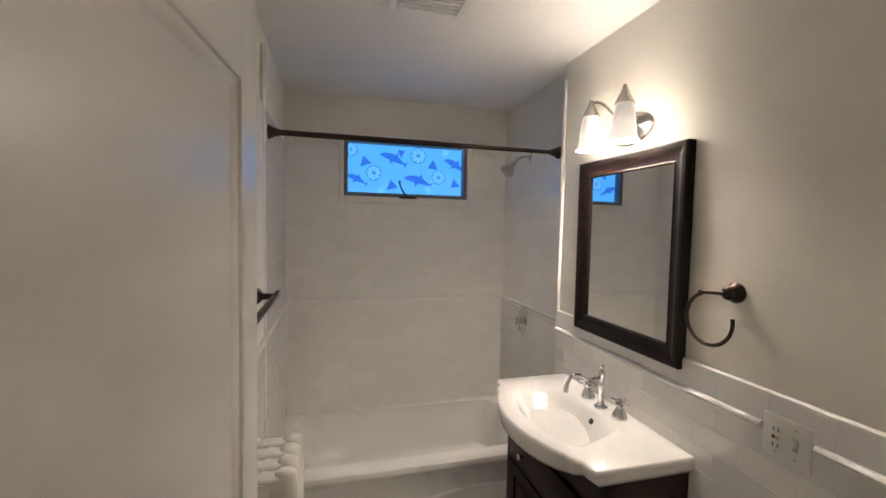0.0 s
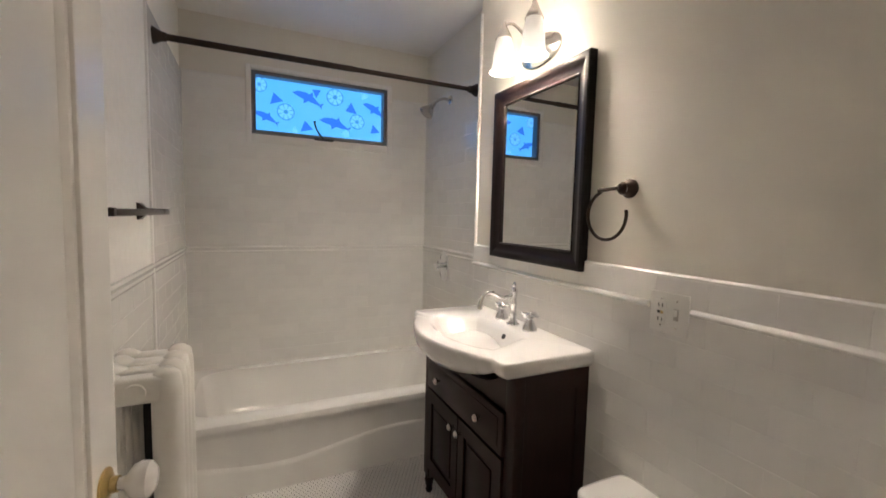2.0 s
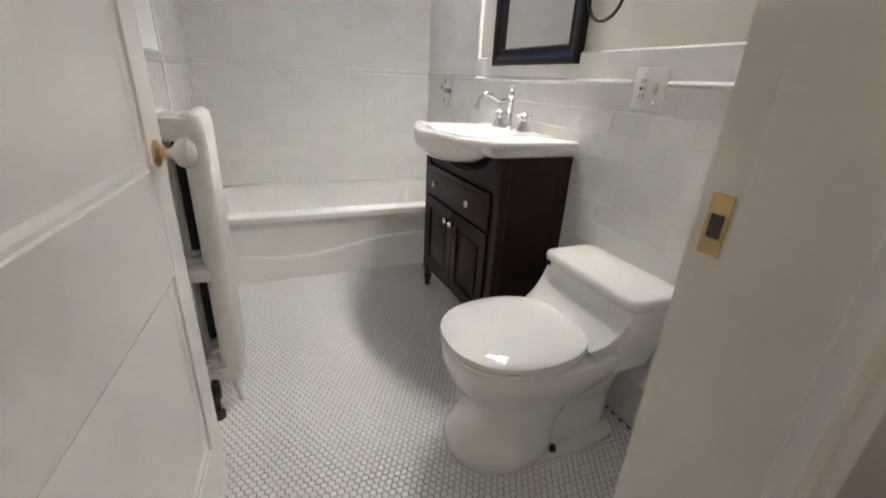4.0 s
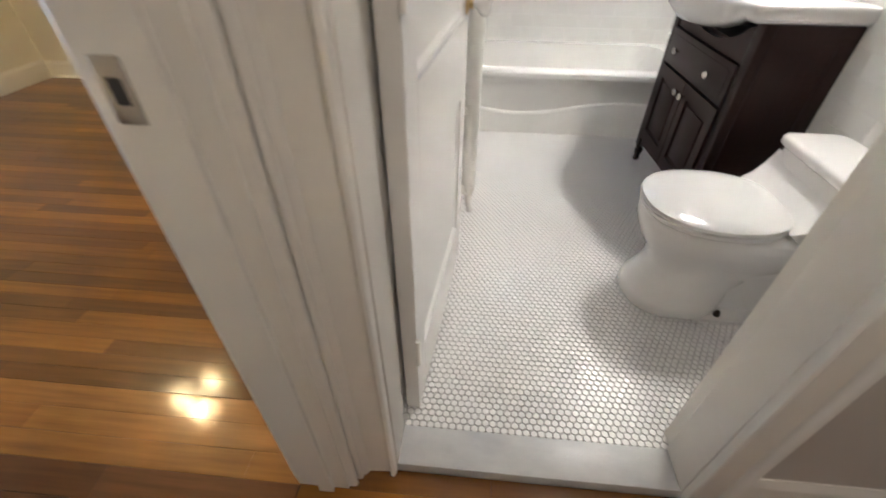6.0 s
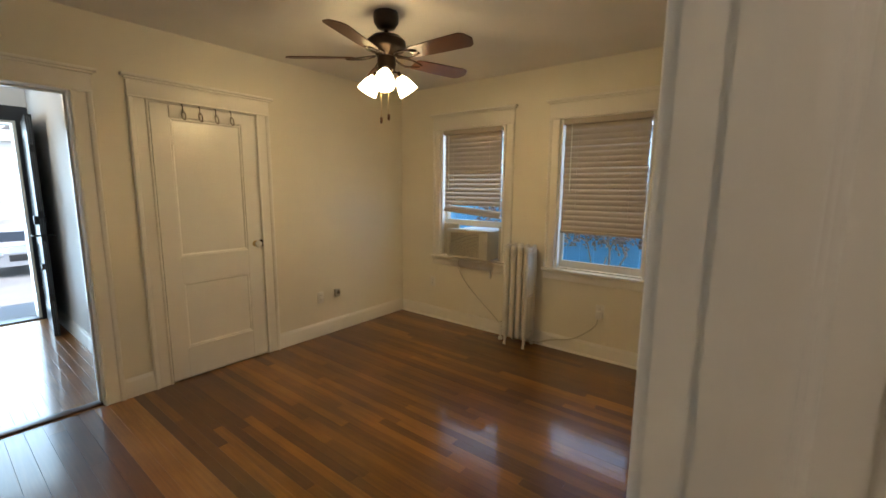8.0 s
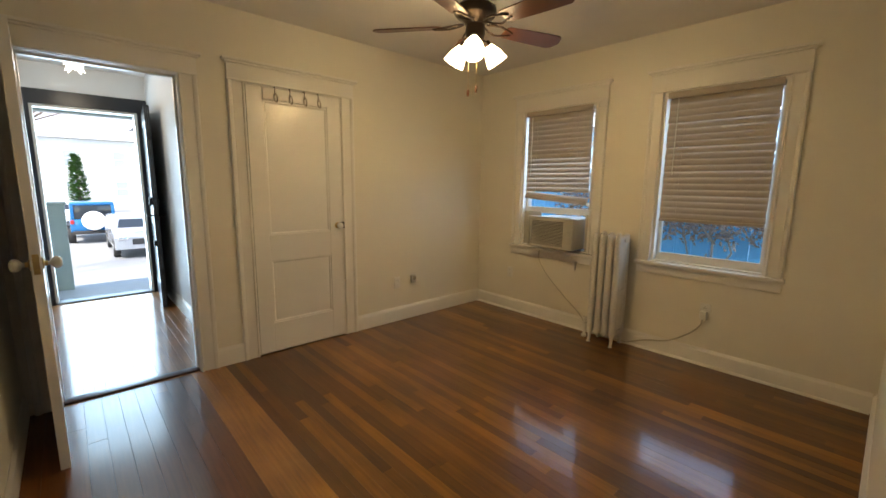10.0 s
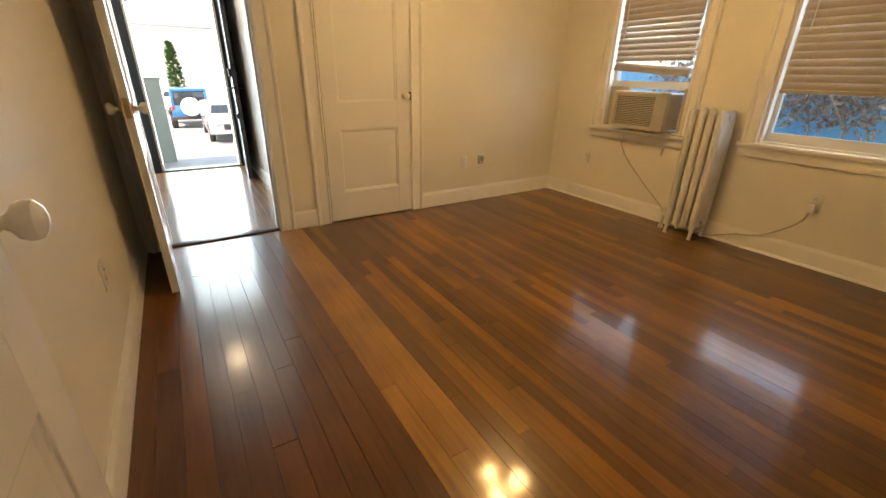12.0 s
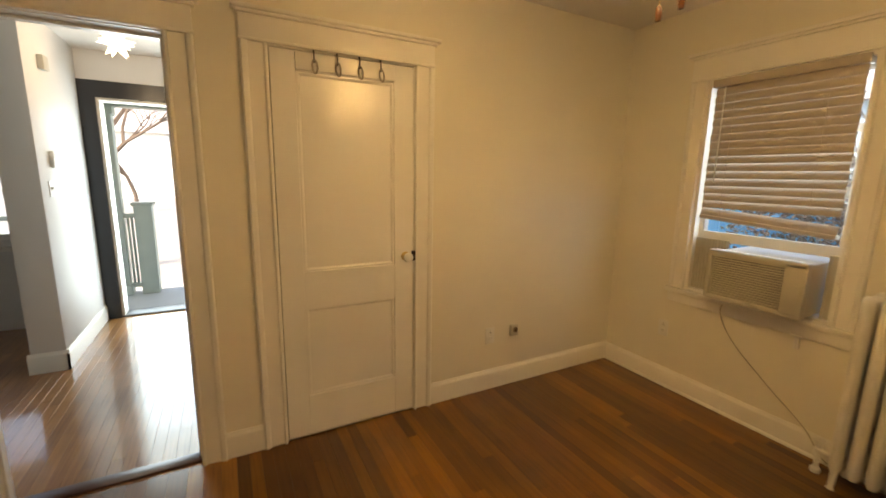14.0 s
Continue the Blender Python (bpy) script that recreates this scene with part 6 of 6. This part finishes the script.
@functools.lru_cache(maxsize=None)
def tile_mesh(w, h, t=0.008):
    """A glazed tile facing +z with pillowed edges, centred."""
    e = 0.0008
    bm = loft([[(-w / 2, -h / 2, 0), (w / 2, -h / 2, 0), (w / 2, h / 2, 0), (-w / 2, h / 2, 0)], [(-w / 2, -h / 2, t - e), (w / 2, -h / 2, t - e), (w / 2, h / 2, t - e), (-w / 2, h / 2, t - e)],
               [(-w / 2 + e, -h / 2 + e, t), (w / 2 - e, -h / 2 + e, t), (w / 2 - e, h / 2 - e, t), (-w / 2 + e, h / 2 - e, t)]])
    return mesh_of("tile", bm, tile_white, 30)


def tile_field(parent, origin, ux, nz, a0, a1, z0, z1, holes=(), first=0):
    """Running-bond tiles on a wall: origin plus a * ux plus z up, facing nz. Holes are (a, b, z, z)."""
    ux, nz = Vector(ux), Vector(nz)
    rot = Matrix((ux, Vector((0, 0, 1)), nz)).transposed().to_4x4()
    rows = int(math.ceil((z1 - z0) / THT - 1e-6))
    for r in range(rows):
        zt = z1 - r * THT
        zb = max(z0, zt - THT)
        if zt - zb < 0.012:
            continue
        a = a0 - (TW / 2 if (r + first) % 2 else 0)
        while a < a1 - 0.008:
            spans = [(max(a, a0), min(a + TW, a1), zb, zt)]
            for h0, h1, g0, g1 in holes:
                new_spans = []
                for s0, s1, q0, q1 in spans:
                    if s1 <= h0 or s0 >= h1 or q1 <= g0 or q0 >= g1:
                        new_spans.append((s0, s1, q0, q1))
                    else:
                        if s0 < h0:
                            new_spans.append((s0, h0, q0, q1))
                        if s1 > h1:
                            new_spans.append((h1, s1, q0, q1))
                        m0, m1 = max(s0, h0), min(s1, h1)
                        if q0 < g0:
                            new_spans.append((m0, m1, q0, g0))
                        if q1 > g1:
                            new_spans.append((m0, m1, g1, q1))
                spans = new_spans
            for s0, s1, q0, q1 in spans:
                if s1 - s0 > 0.008 and q1 - q0 > 0.008:
                    ob = new("tile", tile_mesh(round(s1 - s0 - GAP, 3), round(q1 - q0 - GAP, 3)))
                    ob.parent = parent
                    wob = Euler((random.uniform(-0.004, 0.004), random.uniform(-0.004, 0.004), 0)).to_matrix().to_4x4()
                    ob.matrix_world = Matrix.Translation(Vector(origin) + ux * (s0 + s1) / 2 + Vector((0, 0, (q0 + q1) / 2))) @ rot @ wob
            a += TW


def backing(name, rows):
    return solid(name, boxes(*rows), grout_white, "white subway tiles with pale grout", "wall tiles")


bk = backing("wall_tiles_back", [(-0.054, 0.30, 2.7945, 2.8079, 0.36, 2.08), (1.14, 1.427, 2.7945, 2.8079, 0.36, 2.08), (0.30, 1.14, 2.7945, 2.8079, 0.36, 1.79)])
tile_field(bk, (-0.047, 2.8015, 0), (1, 0, 0), (0, -1, 0), 0, 1.468, 1.128, 2.10, holes=[(0.322, 1.212, 1.745, 2.3)])
tile_field(bk, (-0.047, 2.8015, 0), (1, 0, 0), (0, -1, 0), 0, 1.468, 0.385, 1.085)
be = backing("wall_tiles_alcove_east", [(1.4165, 1.4279, 1.951, 2.7999, 0.36, 2.1)])
tile_field(be, (1.4235, 2.795, 0), (0, -1, 0), (-1, 0, 0), 0, 0.84, 1.128, 2.10, first=1)
tile_field(be, (1.4235, 2.795, 0), (0, -1, 0), (-1, 0, 0), 0, 0.84, 0.385, 1.085, first=1)
bwt = backing("wall_tiles_alcove_west", [(-0.0549, -0.0445, 0.9, 2.7999, 0.0, 2.1)])
tile_field(bwt, (-0.0515, 1.955, 0), (0, 1, 0), (1, 0, 0), 0, 0.845, 1.128, 2.10)
tile_field(bwt, (-0.0515, 1.955, 0), (0, 1, 0), (1, 0, 0), 0, 0.845, 0.385, 1.085)
tile_field(bwt, (-0.0515, 0.90, 0), (0, 1, 0), (1, 0, 0), 0, 1.03, 0.005, 1.085)
bea = backing("wall_tiles_wainscot", [(1.353, 1.3659, 0.122, 1.9499, 0.0, 1.17)])
tile_field(bea, (1.360, 1.93, 0), (0, -1, 0), (-1, 0, 0), 0, 1.80, 0.005, 1.085)
tile_field(bea, (1.360, 1.93, 0), (0, -1, 0), (-1, 0, 0), 0, 1.80, 1.105, 1.181)


def mould(name, axis, face, out, a0, a1, z, prof, parent):
    pts = [(face + out * u, z + v) for u, v in prof]
    bm = loft([[(a, u, v) if axis == "y" else (u, a, v) for u, v in pts] for a in (a0, a1)])
    return part(name, bm, tile_white, parent, "white moulded tile trim")


RAIL = [(0, 0), (0.012, 0.0), (0.016, 0.008), (0.011, 0.015), (0.014, 0.022), (0.02, 0.032), (0.016, 0.041), (0, 0.043)]
PENCIL = [(0, 0), (0.014, 0.001), (0.02, 0.006), (0.022, 0.010), (0.02, 0.014), (0.014, 0.019), (0, 0.020)]
CAP = [(0, 0), (0.0085, 0), (0.0085, 0.006), (0.004, 0.011), (0, 0.012)]
mould("chair_rail", "y", 2.802, -1, -0.048, 1.42, 1.085, RAIL, bk)
mould("chair_rail", "x", 1.4235, -1, 1.956, 2.79, 1.085, RAIL, be)
mould("chair_rail", "x", -0.0515, 1, 0.9, 2.79, 1.085, RAIL, bwt)
mould("pencil_liner", "x", 1.3605, -1, 0.13, 0.752, 1.085, PENCIL, bea)
mould("pencil_liner", "x", 1.3605, -1, 0.88, 1.93, 1.085, PENCIL, bea)
mould("cap_bead", "x", 1.3605, -1, 0.13, 1.93, 1.18, CAP, bea)
mould("cap_bead", "y", 2.802, -1, -0.048, 0.27, 2.10, CAP, bk)
mould("cap_bead", "y", 2.802, -1, 1.17, 1.42, 2.10, CAP, bk)
# rounded corner strips at the alcove's ends
part("corner_strip", rbox(1.3525, 1.4215, 1.932, 1.953, 0.0, 2.35, 0.008, 3), tile_white, bea, "white bullnose corner tile")
part("corner_strip", rbox(-0.0535, -0.035, 1.932, 1.953, 0.0, 2.35, 0.008, 3), tile_white, bwt, "white bullnose corner tile")
# tiled reveal round the bathroom window
part("window_border", join(rbox(0.274, 0.304, 2.788, 2.86, 1.745, 2.192, 0.006, 3), rbox(1.136, 1.166, 2.788, 2.86, 1.745, 2.192, 0.006, 3), rbox(0.304, 1.136, 2.788, 2.86, 2.166, 2.192, 0.006, 3), rbox(0.304, 1.136, 2.788, 2.86, 1.745, 1.794, 0.006, 3)), tile_white, bk, "white bullnose tiles round the window")

# hexagon mosaic
HP = 0.0205
HR = 0.0182 / math.sqrt(3)


def hex_verts(cx, cy, z):
    vs = []
    for r, zz in ((HR, -0.003), (HR, z - 0.0012), (HR - 0.0011, z)):
        vs += [(cx + r * math.sin(math.pi * k / 3), cy + r * math.cos(math.pi * k / 3), zz) for k in range(6)]
    return vs


HEX_FACES = [[b + k, b + 6 + k, b + 6 + (k + 1) % 6, b + (k + 1) % 6] for b in (0, 6) for k in range(6)] + [[17, 16, 15, 14, 13, 12]]
hex_me = bpy.data.meshes.new("hex_tile")
hex_me.from_pydata(hex_verts(0, 0, 0.0), [], [f[::-1] for f in HEX_FACES])
hex_me.materials.append(hex_white)
rest_v, rest_f = [], []
rows = int((2.145 - 0.11) / (HP * 0.866))
near = 0
for r in range(rows):
    y = 0.111 + r * HP * 0.866
    x = -0.0317 + (HP / 2 if r % 2 else 0)
    while x < 1.345:
        if near < 300 and 0.0 < x < 0.72:
            ob = new("hex_tile", hex_me)
            ob.parent = floor_bath
            ob.matrix_world = pose(x, y, random.uniform(-0.0004, 0.0004))
            near += 1
        else:
            b = len(rest_v)
            rest_v += hex_verts(x, y, random.uniform(-0.0004, 0.0004))
            rest_f += [[b + i for i in f[::-1]] for f in HEX_FACES]
        x += HP
me = bpy.data.meshes.new("hex_mosaic")
me.from_pydata(rest_v, [], rest_f)
me.materials.append(hex_white)
ob = new("hex_mosaic", me)
ob.parent = floor_bath
tagged(ob, "white hexagon mosaic tiles", "", "", "stuff")


def board_mesh(l, w, mat, g=0.0003):
    e, t = 0.0005, 0.006
    lo = [(g, g, -t), (l - g, g, -t), (l - g, w - g, -t), (g, w - g, -t)]
    mid = [(x, y, -e) for x, y, _ in lo]
    hi = [(g + e, g + e, 0), (l - g - e, g + e, 0), (l - g - e, w - g - e, 0), (g + e, w - g - e, 0)]
    me = bpy.data.meshes.new("board")
    me.from_pydata(lo + mid + hi, [], [(0, 1, 5, 4), (1, 2, 6, 5), (2, 3, 7, 6), (3, 0, 4, 7), (4, 5, 9, 8), (5, 6, 10, 9), (6, 7, 11, 10), (7, 4, 8, 11), (8, 9, 10, 11)])
    me.materials.append(mat)
    return me


def boards(parent, x0, x1, y0, y1, w, mats, lo, hi, seed, joined=False, gap=0.0003):
    """Rows of boards along x with staggered ends."""
    rnd = random.Random(seed)
    V, FC, MI = [], [], []
    y = y0
    while y < y1 - 0.004:
        ww = min(w, y1 - y)
        x = x0 - rnd.uniform(0, lo)
        while x < x1:
            l = rnd.uniform(lo, hi)
            a, b = max(x, x0), min(x + l, x1)
            if x1 - b < 0.12:
                b = x1
            if b - a > 0.02:
                mat = mats(y + ww / 2, rnd)
                me = board_mesh(b - a, ww, mat, gap)
                if joined:
                    base = len(V)
                    V += [(v.co.x + a, v.co.y + y, v.co.z + F) for v in me.vertices]
                    FC += [[base + i for i in p.vertices] for p in me.polygons]
                    bpy.data.meshes.remove(me)
                else:
                    ob = new("board", me)
                    ob.parent = parent
                    ob.matrix_world = pose(a, y, F + rnd.uniform(-0.0002, 0.0002), rnd.gauss(0, 0.16), rnd.gauss(0, 0.02))
            if b >= x1:
                break
            x = x + l
        y += ww
    if joined:
        me = bpy.data.meshes.new("board_field")
        me.from_pydata(V, [], FC)
        me.materials.append(mats(0, rnd))
        ob = new("board_field", me)
        ob.parent = parent
        tagged(ob, "varnished oak strip boards", "", "", "stuff")


boards(floor_bedroom, WX, EX, 0.15, NY, 0.0575, lambda y, r: oak, 0.5, 1.5, 3)
boards(floor_bedroom, WX, EX, -0.065, 0.15, 0.0717, lambda y, r: oak_pale, 0.9, 1.8, 4)
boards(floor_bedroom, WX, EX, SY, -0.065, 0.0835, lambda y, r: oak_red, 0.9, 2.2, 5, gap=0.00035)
boards(floor_hall, EX + 0.001, 1.9, -1.5, -0.006, 0.0575, lambda y, r: oak, 0.5, 1.4, 6)
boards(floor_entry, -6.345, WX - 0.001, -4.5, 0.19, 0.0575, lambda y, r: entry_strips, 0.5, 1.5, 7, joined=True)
